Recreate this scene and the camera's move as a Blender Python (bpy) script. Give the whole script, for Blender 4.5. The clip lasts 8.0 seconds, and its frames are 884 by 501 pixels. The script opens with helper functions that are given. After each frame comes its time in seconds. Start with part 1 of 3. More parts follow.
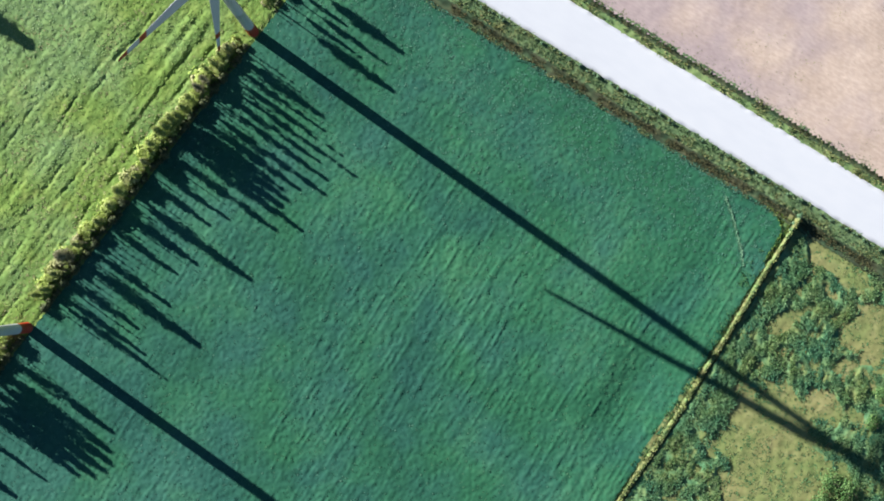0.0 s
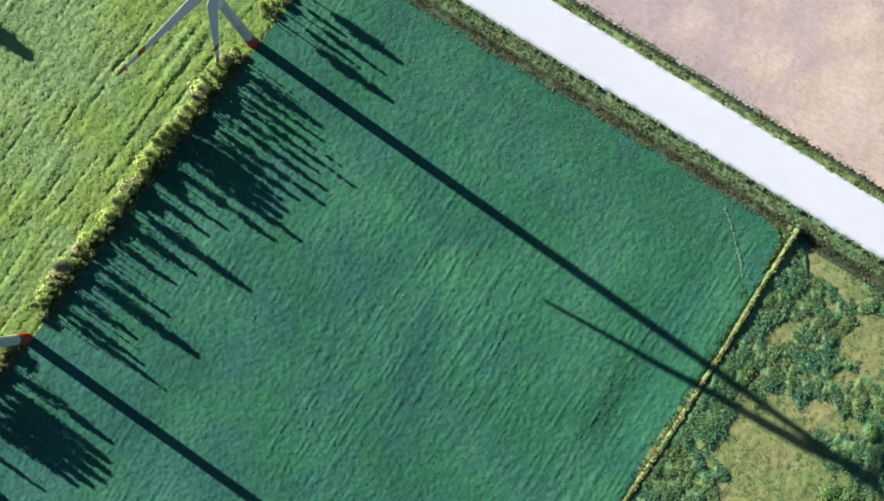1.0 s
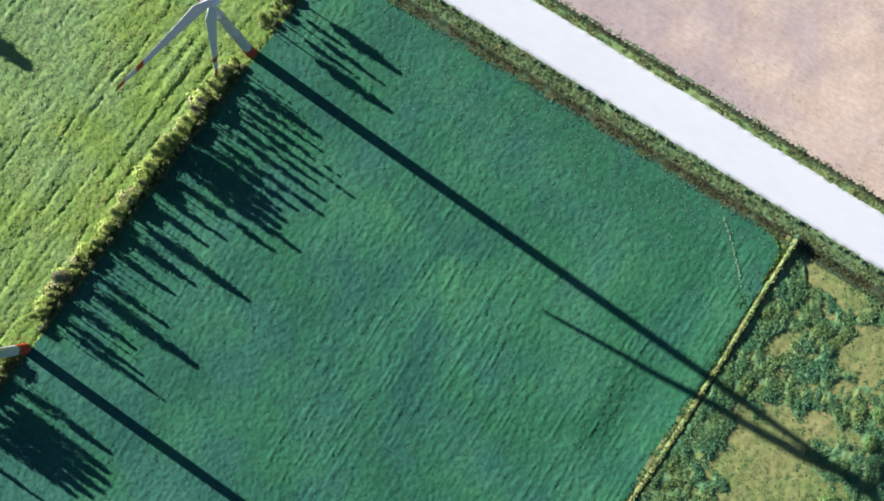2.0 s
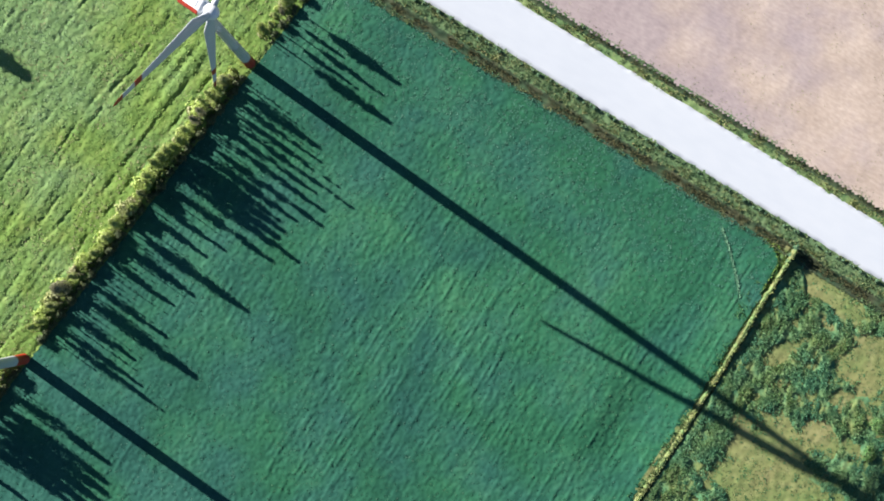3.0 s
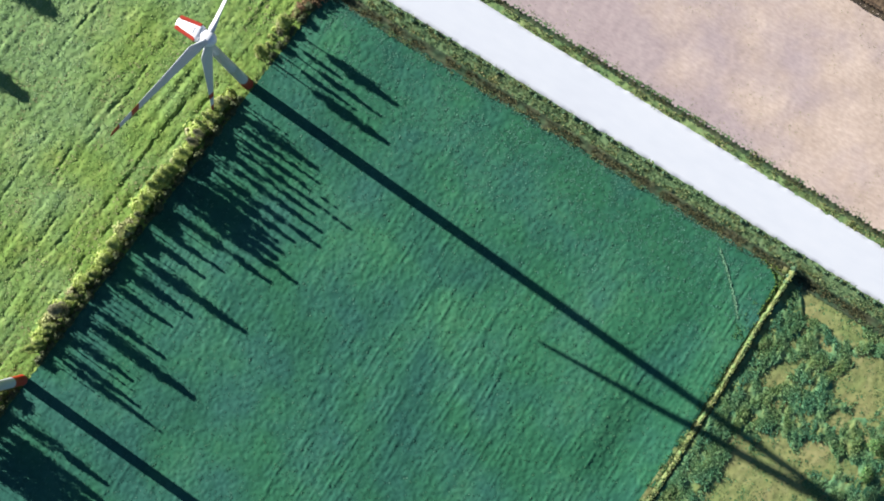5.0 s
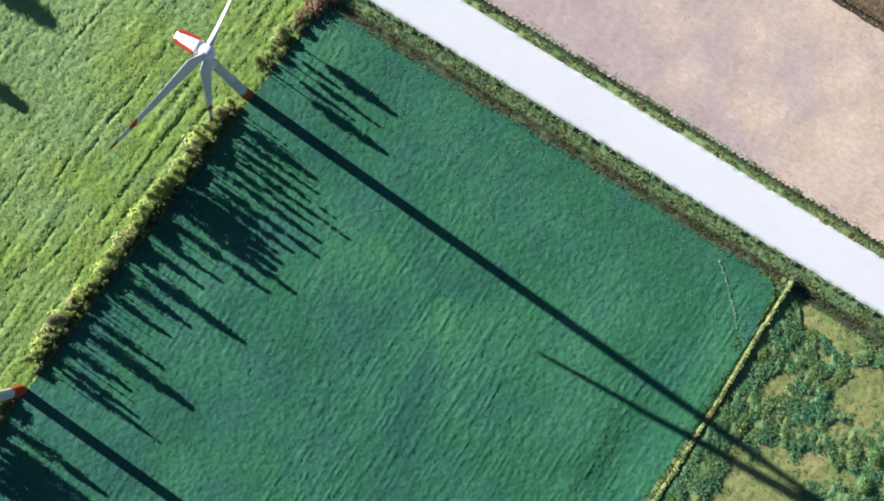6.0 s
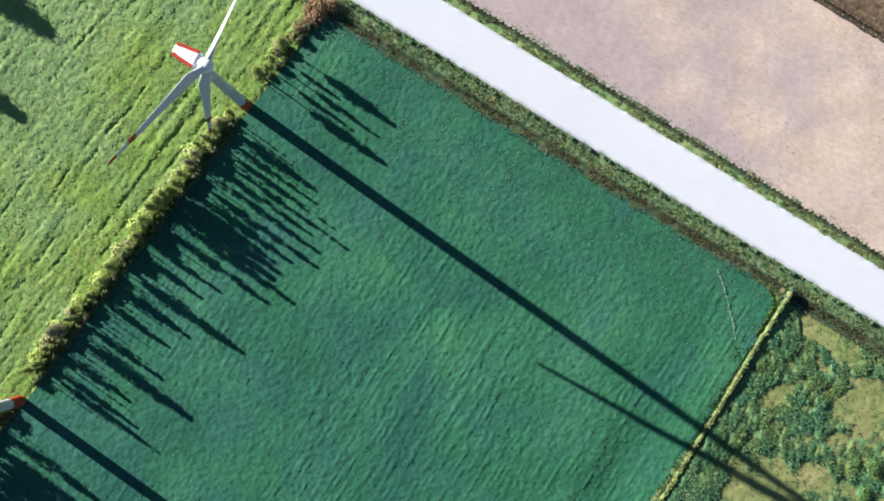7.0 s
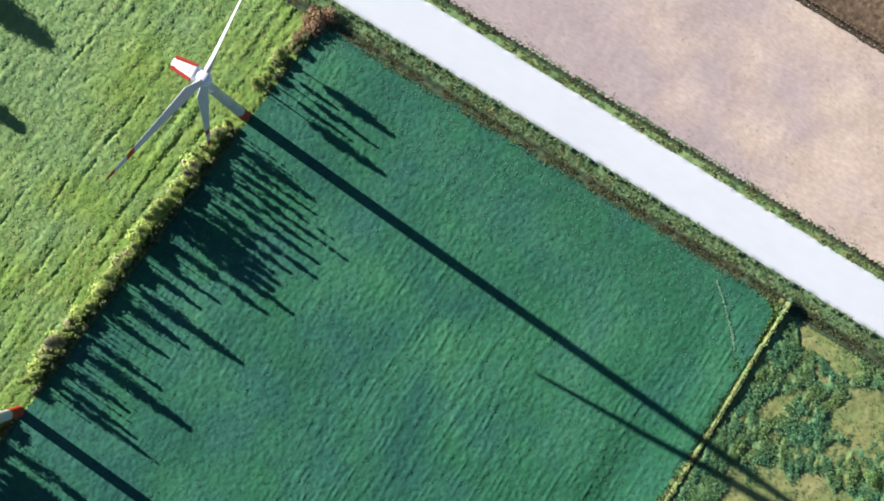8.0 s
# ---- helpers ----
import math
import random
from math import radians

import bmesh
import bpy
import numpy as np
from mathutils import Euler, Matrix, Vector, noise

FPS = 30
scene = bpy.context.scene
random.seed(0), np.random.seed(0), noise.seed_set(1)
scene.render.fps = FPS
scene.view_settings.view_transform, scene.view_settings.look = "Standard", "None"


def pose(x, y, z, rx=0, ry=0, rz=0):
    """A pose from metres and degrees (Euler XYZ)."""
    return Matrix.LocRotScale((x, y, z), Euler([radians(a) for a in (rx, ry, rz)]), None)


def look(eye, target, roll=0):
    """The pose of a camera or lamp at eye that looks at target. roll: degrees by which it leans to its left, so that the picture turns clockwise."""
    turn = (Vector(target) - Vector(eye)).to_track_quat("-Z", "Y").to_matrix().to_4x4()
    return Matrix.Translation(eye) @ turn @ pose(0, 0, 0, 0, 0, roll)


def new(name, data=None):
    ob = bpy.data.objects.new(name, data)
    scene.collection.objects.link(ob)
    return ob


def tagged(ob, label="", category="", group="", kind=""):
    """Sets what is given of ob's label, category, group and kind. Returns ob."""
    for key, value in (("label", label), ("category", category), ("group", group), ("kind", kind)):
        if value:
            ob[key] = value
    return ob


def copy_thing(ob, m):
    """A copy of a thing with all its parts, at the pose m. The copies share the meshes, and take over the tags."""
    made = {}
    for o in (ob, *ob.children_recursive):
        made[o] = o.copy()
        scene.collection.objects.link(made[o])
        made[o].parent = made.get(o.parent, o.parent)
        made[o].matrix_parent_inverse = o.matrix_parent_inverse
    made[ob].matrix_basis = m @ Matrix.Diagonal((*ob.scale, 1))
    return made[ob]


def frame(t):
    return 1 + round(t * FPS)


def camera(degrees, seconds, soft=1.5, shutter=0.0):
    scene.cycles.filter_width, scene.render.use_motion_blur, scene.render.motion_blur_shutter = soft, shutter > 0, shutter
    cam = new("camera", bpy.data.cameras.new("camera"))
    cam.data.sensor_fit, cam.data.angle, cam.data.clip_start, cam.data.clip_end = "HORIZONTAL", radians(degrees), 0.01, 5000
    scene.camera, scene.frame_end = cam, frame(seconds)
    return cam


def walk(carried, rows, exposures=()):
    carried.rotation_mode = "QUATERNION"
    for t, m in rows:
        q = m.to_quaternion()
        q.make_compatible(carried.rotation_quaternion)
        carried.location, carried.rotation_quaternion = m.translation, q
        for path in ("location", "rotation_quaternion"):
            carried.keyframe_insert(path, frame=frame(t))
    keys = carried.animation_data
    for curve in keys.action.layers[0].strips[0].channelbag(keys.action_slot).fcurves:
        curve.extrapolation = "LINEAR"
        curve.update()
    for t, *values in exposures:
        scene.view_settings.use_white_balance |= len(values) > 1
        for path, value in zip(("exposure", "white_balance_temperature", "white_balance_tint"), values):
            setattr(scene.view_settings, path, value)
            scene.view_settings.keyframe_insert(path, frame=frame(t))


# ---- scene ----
# A drone looks almost straight down on a field edge with two wind turbines.
cam = camera(38.0, 8.0, soft=1.8)
ROWS = [(0.5 * i, -0.8 + 0.1 * i, -7.43 + 0.926 * i, 227.5 + 0.025 * i, 1.1, 0.0, 0.0) for i in range(17)]
walk(cam, [(t, pose(x, y, z, rx, ry, rz)) for t, x, y, z, rx, ry, rz in ROWS], exposures=[(0.0, 1.75), (8.0, 1.75)])

# ---- light: low clear sun and a blue sky ----
SUN_TO = Vector((0.8152, -0.5792, 0.0)).normalized()          # the way the shadows fall
SUN_UP = math.atan(1 / 2.66)
SUN_FROM = Vector((-SUN_TO.x * math.cos(SUN_UP), -SUN_TO.y * math.cos(SUN_UP), math.sin(SUN_UP)))
world = bpy.data.worlds.new("world")
scene.world = world
world.use_nodes = True
sky = world.node_tree.nodes.new("ShaderNodeTexSky")
sky.sky_type, sky.sun_disc = "NISHITA", False
sky.ozone_density, sky.dust_density = 4.0, 0.2
sky.sun_elevation, sky.sun_rotation = SUN_UP, math.atan2(SUN_FROM.x, SUN_FROM.y)
back = world.node_tree.nodes["Background"]
back.inputs["Strength"].default_value = 0.0345
world.node_tree.links.new(sky.outputs[0], back.inputs[0])
sun = new("sun", bpy.data.lights.new("sun", "SUN"))
sun.data.energy, sun.data.angle, sun.data.color = 5.0, radians(0.5), (1.0, 0.96, 0.90)
sun.matrix_world = look(SUN_FROM * 300, (0, 0, 0))

# ---- small tools ----
rng = np.random.default_rng(7)


def vnoise(x, y, seed=0):
    """Smooth value noise, 0 to 1."""
    ix, iy = np.floor(x), np.floor(y)
    fx, fy = x - ix, y - iy
    fx, fy = fx * fx * (3 - 2 * fx), fy * fy * (3 - 2 * fy)

    def h(a, b):
        n = np.sin(a * 127.1 + b * 311.7 + seed * 74.7) * 43758.5453
        return n - np.floor(n)
    a = h(ix, iy) * (1 - fx) + h(ix + 1, iy) * fx
    b = h(ix, iy + 1) * (1 - fx) + h(ix + 1, iy + 1) * fx
    return a * (1 - fy) + b * fy


def fbm(x, y, seed=0, octaves=3):
    total, amp, s = 0.0, 0.5, 0.0
    for k in range(octaves):
        total, s = total + amp * vnoise(x * 2 ** k, y * 2 ** k, seed + 13 * k), s + amp
        amp *= 0.5
    return total / s


def sheet(name, verts, faces, smooth=False):
    """A mesh from arrays of vertices and of faces with equal corner counts."""
    verts, faces = np.asarray(verts, float), np.asarray(faces, int)
    me = bpy.data.meshes.new(name)
    m, k = faces.shape
    me.vertices.add(len(verts))
    me.vertices.foreach_set("co", verts.ravel())
    me.loops.add(m * k)
    me.loops.foreach_set("vertex_index", faces.ravel())
    me.polygons.add(m)
    me.polygons.foreach_set("loop_start", np.arange(m) * k)
    me.polygons.foreach_set("use_smooth", np.full(m, smooth))
    me.update(calc_edges=True)
    me.validate()
    return me


def part(name, me, material, parent=None, label=""):
    if isinstance(me, bmesh.types.BMesh):
        bm, me = me, bpy.data.meshes.new(name)
        bm.to_mesh(me)
        bm.free()
    me.materials.append(material)
    ob = new(name, me)
    ob.parent = parent
    return tagged(ob, label)


def surface(name, stops, scale=1.0, big=0.05, rough=0.8, bump=0.0, stretch=(1, 1, 1), turn=0.0, island=0.0, big_mix=0.4, metal=0.0, spec=0.2, other=None, patch=0.06, drift=(0.0, 0.0, 0.0), own=None, thin=0.0):
    """Two scales of noise over a ramp of base colours; island adds a shade of its own to each loose piece;
    other is a second ramp that takes over in broad patches, more of them along drift, or,
    where own is given, in that share of the objects; thin leaves let that share of the light through."""
    m = bpy.data.materials.new(name)
    m.use_nodes = True
    t = m.node_tree
    bsdf = t.nodes["Principled BSDF"]
    bsdf.inputs["Roughness"].default_value, bsdf.inputs["Metallic"].default_value = rough, metal
    bsdf.inputs["Specular IOR Level"].default_value = spec
    co = t.nodes.new("ShaderNodeTexCoord")
    mp = t.nodes.new("ShaderNodeMapping")
    mp.vector_type = "TEXTURE"
    mp.inputs["Scale"].default_value, mp.inputs["Rotation"].default_value = tuple(1 / c for c in stretch), (0, 0, turn)
    t.links.new(co.outputs["Object"], mp.inputs["Vector"])

    def grain(s, detail, out):
        n = t.nodes.new("ShaderNodeTexNoise")
        n.inputs["Scale"].default_value, n.inputs["Detail"].default_value = s, detail
        t.links.new(out, n.inputs["Vector"])
        return n.outputs["Fac"]

    def mix(a, b, f):
        n = t.nodes.new("ShaderNodeMix")
        n.inputs[0].default_value = f
        t.links.new(a, n.inputs[2]), t.links.new(b, n.inputs[3])
        return n.outputs[0]
    fine = grain(scale, 5, mp.outputs["Vector"])
    value = mix(fine, grain(big, 3, co.outputs["Object"]), big_mix)
    if island:
        value = mix(value, t.nodes.new("ShaderNodeNewGeometry").outputs["Random Per Island"], island)
    lo, hi = (0.3, 0.7) if not island else (0.2, 0.8)

    def ramp_of(colours, a, b, source):
        ramp = t.nodes.new("ShaderNodeValToRGB")
        for k, colour in enumerate(colours):
            p = a + (b - a) * k / max(1, len(colours) - 1)
            e = ramp.color_ramp.elements[k] if k < 2 else ramp.color_ramp.elements.new(p)
            e.position, e.color = p, colour
        t.links.new(source, ramp.inputs[0])
        return ramp.outputs[0]
    colour = ramp_of(stops, lo, hi, value)
    if other:
        n = t.nodes.new("ShaderNodeMix")
        n.data_type = "RGBA"
        slope, total = t.nodes.new("ShaderNodeVectorMath"), t.nodes.new("ShaderNodeMath")
        slope.operation, slope.inputs[1].default_value = "DOT_PRODUCT", (drift[0], drift[1], 0)
        shift = t.nodes.new("ShaderNodeMath")
        shift.inputs[1].default_value = drift[2]
        t.links.new(co.outputs["Object"], slope.inputs[0]), t.links.new(slope.outputs["Value"], shift.inputs[0])
        t.links.new(shift.outputs[0], total.inputs[0]), t.links.new(grain(patch, 4, co.outputs["Object"]), total.inputs[1])
        if own is None:
            where = ramp_of([(0, 0, 0, 1), (1, 1, 1, 1)], 0.36, 0.64, total.outputs[0])
        else:
            where = ramp_of([(1, 1, 1, 1), (0, 0, 0, 1)], own - 0.15, own + 0.15, t.nodes.new("ShaderNodeObjectInfo").outputs["Random"])
        t.links.new(where, n.inputs[0]), t.links.new(colour, n.inputs[6]), t.links.new(ramp_of(other, lo, hi, value), n.inputs[7])
        colour = n.outputs[2]
    t.links.new(colour, bsdf.inputs["Base Color"])
    if thin:
        veil, both = t.nodes.new("ShaderNodeBsdfTranslucent"), t.nodes.new("ShaderNodeMixShader")
        both.inputs[0].default_value = thin
        t.links.new(colour, veil.inputs["Color"]), t.links.new(bsdf.outputs[0], both.inputs[1]), t.links.new(veil.outputs[0], both.inputs[2])
        t.links.new(both.outputs[0], t.nodes["Material Output"].inputs["Surface"])
    if bump:
        b = t.nodes.new("ShaderNodeBump")
        b.inputs["Distance"].default_value = bump
        t.links.new(fine, b.inputs["Height"]), t.links.new(b.outputs[0], bsdf.inputs["Normal"])
    return m


# ---- the plan: lines that bound the fields ----
HEDGE_A, HEDGE_ALONG, HEDGE_OFF = np.array([-70.03, -12.8]), np.array([0.608, 0.794]), np.array([0.794, -0.608])
ROAD_A, ROAD_ALONG, ROAD_OFF = np.array([-18.69, 56.41]), np.array([0.8517, -0.5241]), np.array([0.5241, 0.8517])
BANK_A, BANK_ALONG, BANK_OFF = np.array([62.0, 1.77]), np.array([-0.532, -0.847]), np.array([0.847, -0.532])
VERGE_IN, VERGE_OUT, FAR_EDGE, ROAD_WIDE = -4.7, 11.2, 44.0, 8.55
TURBINE_1, TURBINE_2 = (-34.3, 35.8), (-74.1, -16.7)


def hedge_st(x, y):
    return (x - HEDGE_A[0]) * HEDGE_ALONG[0] + (y - HEDGE_A[1]) * HEDGE_ALONG[1], (x - HEDGE_A[0]) * HEDGE_OFF[0] + (y - HEDGE_A[1]) * HEDGE_OFF[1]


def road_st(x, y):
    return (x - ROAD_A[0]) * ROAD_ALONG[0] + (y - ROAD_A[1]) * ROAD_ALONG[1], (x - ROAD_A[0]) * ROAD_OFF[0] + (y - ROAD_A[1]) * ROAD_OFF[1]


def bank_st(x, y):
    s = (x - BANK_A[0]) * BANK_ALONG[0] + (y - BANK_A[1]) * BANK_ALONG[1]
    d = (x - BANK_A[0]) * BANK_OFF[0] + (y - BANK_A[1]) * BANK_OFF[1]
    return s, d - 0.35 * np.sin(np.clip(s, 0, 62) / 62 * np.pi) * 1.2 + 0.02 * np.clip(s - 40, 0, 40)


def field(name, bounds, step, inside, height, material, label, category, smooth=True):
    """A field: a fine uneven sheet over all grid cells that lie inside."""
    x0, y0, x1, y1 = bounds
    nx, ny = int((x1 - x0) / step), int((y1 - y0) / step)
    gx, gy = np.meshgrid(x0 + step * np.arange(nx + 1), y0 + step * np.arange(ny + 1), indexing="ij")
    keep = inside(gx[:-1, :-1] + step / 2, gy[:-1, :-1] + step / 2)
    idx = np.arange((nx + 1) * (ny + 1)).reshape(nx + 1, ny + 1)
    quads = np.stack([idx[:-1, :-1], idx[1:, :-1], idx[1:, 1:], idx[:-1, 1:]], -1)[keep]
    used, flat = np.unique(quads, return_inverse=True)
    x, y = gx.ravel()[used], gy.ravel()[used]
    return tagged(part(name, sheet(name, np.stack([x, y, height(x, y)], 1), flat.reshape(-1, 4), smooth), material), label, category, kind="structure")


def scatter(bounds, count, inside):
    x = rng.uniform(bounds[0], bounds[2], count)
    y = rng.uniform(bounds[1], bounds[3], count)
    k = inside(x, y)
    return x[k], y[k]


def tufts(name, x, y, z, high, wide, blades, material, label, category, lean=0.6, along=None):
    """Many small plants as one mesh: every plant is a spray of pointed leaves."""
    n = len(x)
    base = np.repeat(np.stack([x, y, z], 1), blades, 0)
    size = np.repeat(rng.uniform(0.6, 1.25, n), blades) * rng.uniform(0.7, 1.2, n * blades)
    a = rng.uniform(0, 2 * np.pi, n * blades)
    if along is not None:
        a = (np.repeat(along, blades) if np.ndim(along) else along) + rng.normal(0, 0.5, n * blades) + np.pi * rng.integers(0, 2, n * blades)
    out = np.stack([np.cos(a), np.sin(a), 0 * a], 1)
    side = np.stack([-np.sin(a), np.cos(a), 0 * a], 1)
    l = rng.uniform(0.2, 1.0, n * blades) * lean
    up = np.array([0, 0, 1.0])
    h, w = (size * high)[:, None], (size * wide)[:, None]
    foot = base + out * 0.04
    mid = foot + up * h * 0.6 + out * h * l[:, None] * 0.5
    tip = foot + up * h * (1 - 0.25 * np.minimum(l, 1)[:, None]) + out * h * l[:, None] * 1.3
    v = np.stack([foot, mid + side * w * 0.5, tip, mid - side * w * 0.5], 1).reshape(-1, 3)
    f = np.arange(len(v)).reshape(-1, 4)
    return tagged(part(name, sheet(name, v, f), material), label, category, kind="stuff")


# ---- materials ----
soil = surface("farmland", [(0.07, 0.096, 0.03, 1), (0.113, 0.134, 0.046, 1), (0.158, 0.158, 0.064, 1)], 0.6, 0.01, 0.95)
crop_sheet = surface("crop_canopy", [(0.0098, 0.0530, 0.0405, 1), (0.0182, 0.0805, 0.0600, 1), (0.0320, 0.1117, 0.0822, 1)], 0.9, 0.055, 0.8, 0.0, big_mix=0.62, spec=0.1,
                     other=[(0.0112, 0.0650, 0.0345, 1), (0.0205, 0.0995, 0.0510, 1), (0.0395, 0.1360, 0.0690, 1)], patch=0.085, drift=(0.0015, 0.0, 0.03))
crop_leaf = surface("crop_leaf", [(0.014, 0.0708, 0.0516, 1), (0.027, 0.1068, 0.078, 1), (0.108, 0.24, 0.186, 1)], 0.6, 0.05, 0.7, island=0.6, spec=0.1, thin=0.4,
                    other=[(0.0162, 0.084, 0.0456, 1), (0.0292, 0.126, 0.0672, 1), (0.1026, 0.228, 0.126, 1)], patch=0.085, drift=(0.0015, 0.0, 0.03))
pale_crop = surface("pale_crop", [(0.035, 0.140, 0.098, 1), (0.058, 0.180, 0.124, 1), (0.105, 0.235, 0.162, 1)], 0.6, 0.05, 0.6, island=0.35, thin=0.3)
trampled_leaf = surface("trampled_leaf", [(0.075, 0.200, 0.120, 1), (0.110, 0.245, 0.145, 1), (0.160, 0.290, 0.180, 1)], 0.6, 0.05, 0.6, island=0.4)
hay_sheet = surface("meadow_turf", [(0.0742, 0.1396, 0.0458, 1), (0.1167, 0.1955, 0.0687, 1), (0.1643, 0.2346, 0.0939, 1)], 0.7, 0.07, 0.85, 0.03, (1, 0.45, 1), radians(-37.4),
                    other=[(0.0639, 0.1272, 0.0255, 1), (0.1136, 0.1871, 0.0367, 1), (0.1798, 0.2345, 0.0586, 1)], patch=0.08, drift=(0.006, -0.0045, 0.52))
hay_leaf = surface("meadow_grass", [(0.0725, 0.1529, 0.06, 1), (0.1339, 0.2293, 0.096, 1), (0.2455, 0.3234, 0.168, 1)], 0.5, 0.06, 0.75, island=0.45,
                   other=[(0.0647, 0.147, 0.0274, 1), (0.1296, 0.2206, 0.0438, 1), (0.2343, 0.2888, 0.0821, 1)], patch=0.08, drift=(0.006, -0.0045, 0.52))
withered = surface("withered_grass", [(0.132, 0.162, 0.06, 1), (0.204, 0.21, 0.096, 1), (0.276, 0.258, 0.144, 1)], 0.5, 0.08, 0.85, island=0.5)
road_top = surface("pale_road_gravel", [(0.396, 0.414, 0.453, 1), (0.417, 0.435, 0.471, 1), (0.438, 0.453, 0.483, 1)], 0.8, 0.05, 0.95, 0.004, (0.35, 1, 1), radians(-31.6), big_mix=0.6)
verge_turf = surface("verge_turf", [(0.048, 0.096, 0.045, 1), (0.09, 0.15, 0.066, 1), (0.144, 0.198, 0.093, 1)], 0.9, 0.12, 0.9, 0.08)
verge_leaf = surface("verge_grass", [(0.030, 0.080, 0.038, 1), (0.088, 0.175, 0.072, 1), (0.270, 0.350, 0.180, 1)], 0.5, 0.1, 0.8, island=0.42, thin=0.25,
                     other=[(0.084, 0.108, 0.042, 1), (0.162, 0.18, 0.066, 1), (0.288, 0.288, 0.144, 1)], patch=0.35)
foot_leaf = surface("bank_foot_leaf", [(0.03, 0.10, 0.045, 1), (0.06, 0.17, 0.066, 1), (0.144, 0.27, 0.108, 1)], 0.5, 0.1, 0.75, island=0.45, thin=0.3)
shrub_leaf = surface("dark_shrub_leaf", [(0.03, 0.078, 0.042, 1), (0.069, 0.141, 0.072, 1), (0.174, 0.264, 0.15, 1)], 0.5, 0.1, 0.7, island=0.5)
reed = surface("dry_reed", [(0.022, 0.027, 0.013, 1), (0.055, 0.058, 0.024, 1), (0.150, 0.138, 0.066, 1)], 0.6, 0.1, 0.9, island=0.6, thin=0.25)
straw = surface("straw_grass", [(0.096, 0.132, 0.042, 1), (0.186, 0.204, 0.072, 1), (0.312, 0.288, 0.15, 1)], 0.6, 0.1, 0.85, island=0.6,
                other=[(0.096, 0.12, 0.036, 1), (0.192, 0.198, 0.066, 1), (0.324, 0.276, 0.162, 1)], patch=0.3)
stubble = surface("pale_stubble_soil", [(0.240, 0.190, 0.191, 1), (0.284, 0.229, 0.227, 1), (0.328, 0.270, 0.260, 1)], 2.0, 0.16, 0.95, 0.015, (0.5, 1.1, 1), radians(-31.6), big_mix=0.45,
                  other=[(0.300, 0.233, 0.191, 1), (0.366, 0.290, 0.242, 1), (0.444, 0.358, 0.302, 1)], patch=0.085, drift=(0.007, 0.001, -0.43))
ploughed = surface("ploughed_soil", [(0.042, 0.027, 0.018, 1), (0.096, 0.066, 0.042, 1), (0.192, 0.138, 0.084, 1)], 1.5, 0.1, 0.95, 0.1)
bank_turf = surface("rough_bank_turf", [(0.054, 0.12, 0.045, 1), (0.114, 0.186, 0.066, 1), (0.204, 0.246, 0.096, 1)], 1.8, 0.4, 0.95, 0.06, other=[(0.078, 0.09, 0.036, 1), (0.144, 0.15, 0.06, 1), (0.228, 0.216, 0.102, 1)], patch=0.5)
strip_turf = surface("sunny_strip_turf", [(0.09, 0.15, 0.054, 1), (0.156, 0.21, 0.078, 1), (0.24, 0.264, 0.114, 1)], 1.2, 0.2, 0.9, 0.08, other=[(0.054, 0.114, 0.042, 1), (0.102, 0.174, 0.066, 1), (0.174, 0.228, 0.096, 1)], patch=0.25)
ditch_bed = surface("damp_ditch_bed", [(0.0225, 0.0306, 0.018, 1), (0.0495, 0.0562, 0.0306, 1), (0.09, 0.0855, 0.0473, 1)], 1.3, 0.2, 0.95, 0.1, (0.4, 1, 1), radians(-31.6), other=[(0.0135, 0.0315, 0.018, 1), (0.0315, 0.063, 0.0315, 1), (0.063, 0.099, 0.045, 1)], patch=0.3)
ditch_soil = surface("ditch_soil", [(0.018, 0.0132, 0.0108, 1), (0.042, 0.033, 0.024, 1), (0.084, 0.066, 0.036, 1)], 1.5, 0.2, 0.95, 0.1)
weed_sheet = surface("weed_carpet", [(0.038, 0.120, 0.060, 1), (0.068, 0.175, 0.083, 1), (0.114, 0.232, 0.107, 1)], 1.6, 0.12, 0.8, 0.05, other=[(0.072, 0.12, 0.039, 1), (0.12, 0.159, 0.054, 1), (0.174, 0.195, 0.075, 1)], patch=0.30)
tan_turf = surface("dry_tan_turf", [(0.078, 0.128, 0.041, 1), (0.128, 0.172, 0.056, 1), (0.184, 0.208, 0.082, 1)], 0.6, 0.06, 0.9, 0.04,
                   other=[(0.112, 0.122, 0.046, 1), (0.176, 0.178, 0.070, 1), (0.232, 0.218, 0.101, 1)], patch=0.13, drift=(0.0, 0.0, 0.03))
tussock = surface("dry_tussock", [(0.078, 0.132, 0.048, 1), (0.132, 0.168, 0.06, 1), (0.216, 0.216, 0.096, 1)], 0.5, 0.1, 0.85, island=0.5)
bank_straw = surface("bank_straw", [(0.102, 0.156, 0.042, 1), (0.204, 0.252, 0.072, 1), (0.336, 0.336, 0.15, 1)], 0.6, 0.1, 0.85, island=0.6)
weed_leaf = surface("weed_leaf", [(0.036, 0.122, 0.067, 1), (0.068, 0.196, 0.102, 1), (0.152, 0.30, 0.172, 1)], 0.4, 0.08, 0.65, island=0.45, thin=0.3,
                    other=[(0.054, 0.12, 0.036, 1), (0.108, 0.186, 0.06, 1), (0.24, 0.3, 0.132, 1)], patch=0.16)
bush_leaf = surface("bush_leaf", [(0.042, 0.115, 0.035, 1), (0.095, 0.20, 0.060, 1), (0.22, 0.32, 0.12, 1)], 0.5, 0.1, 0.6, island=0.5, thin=0.3)
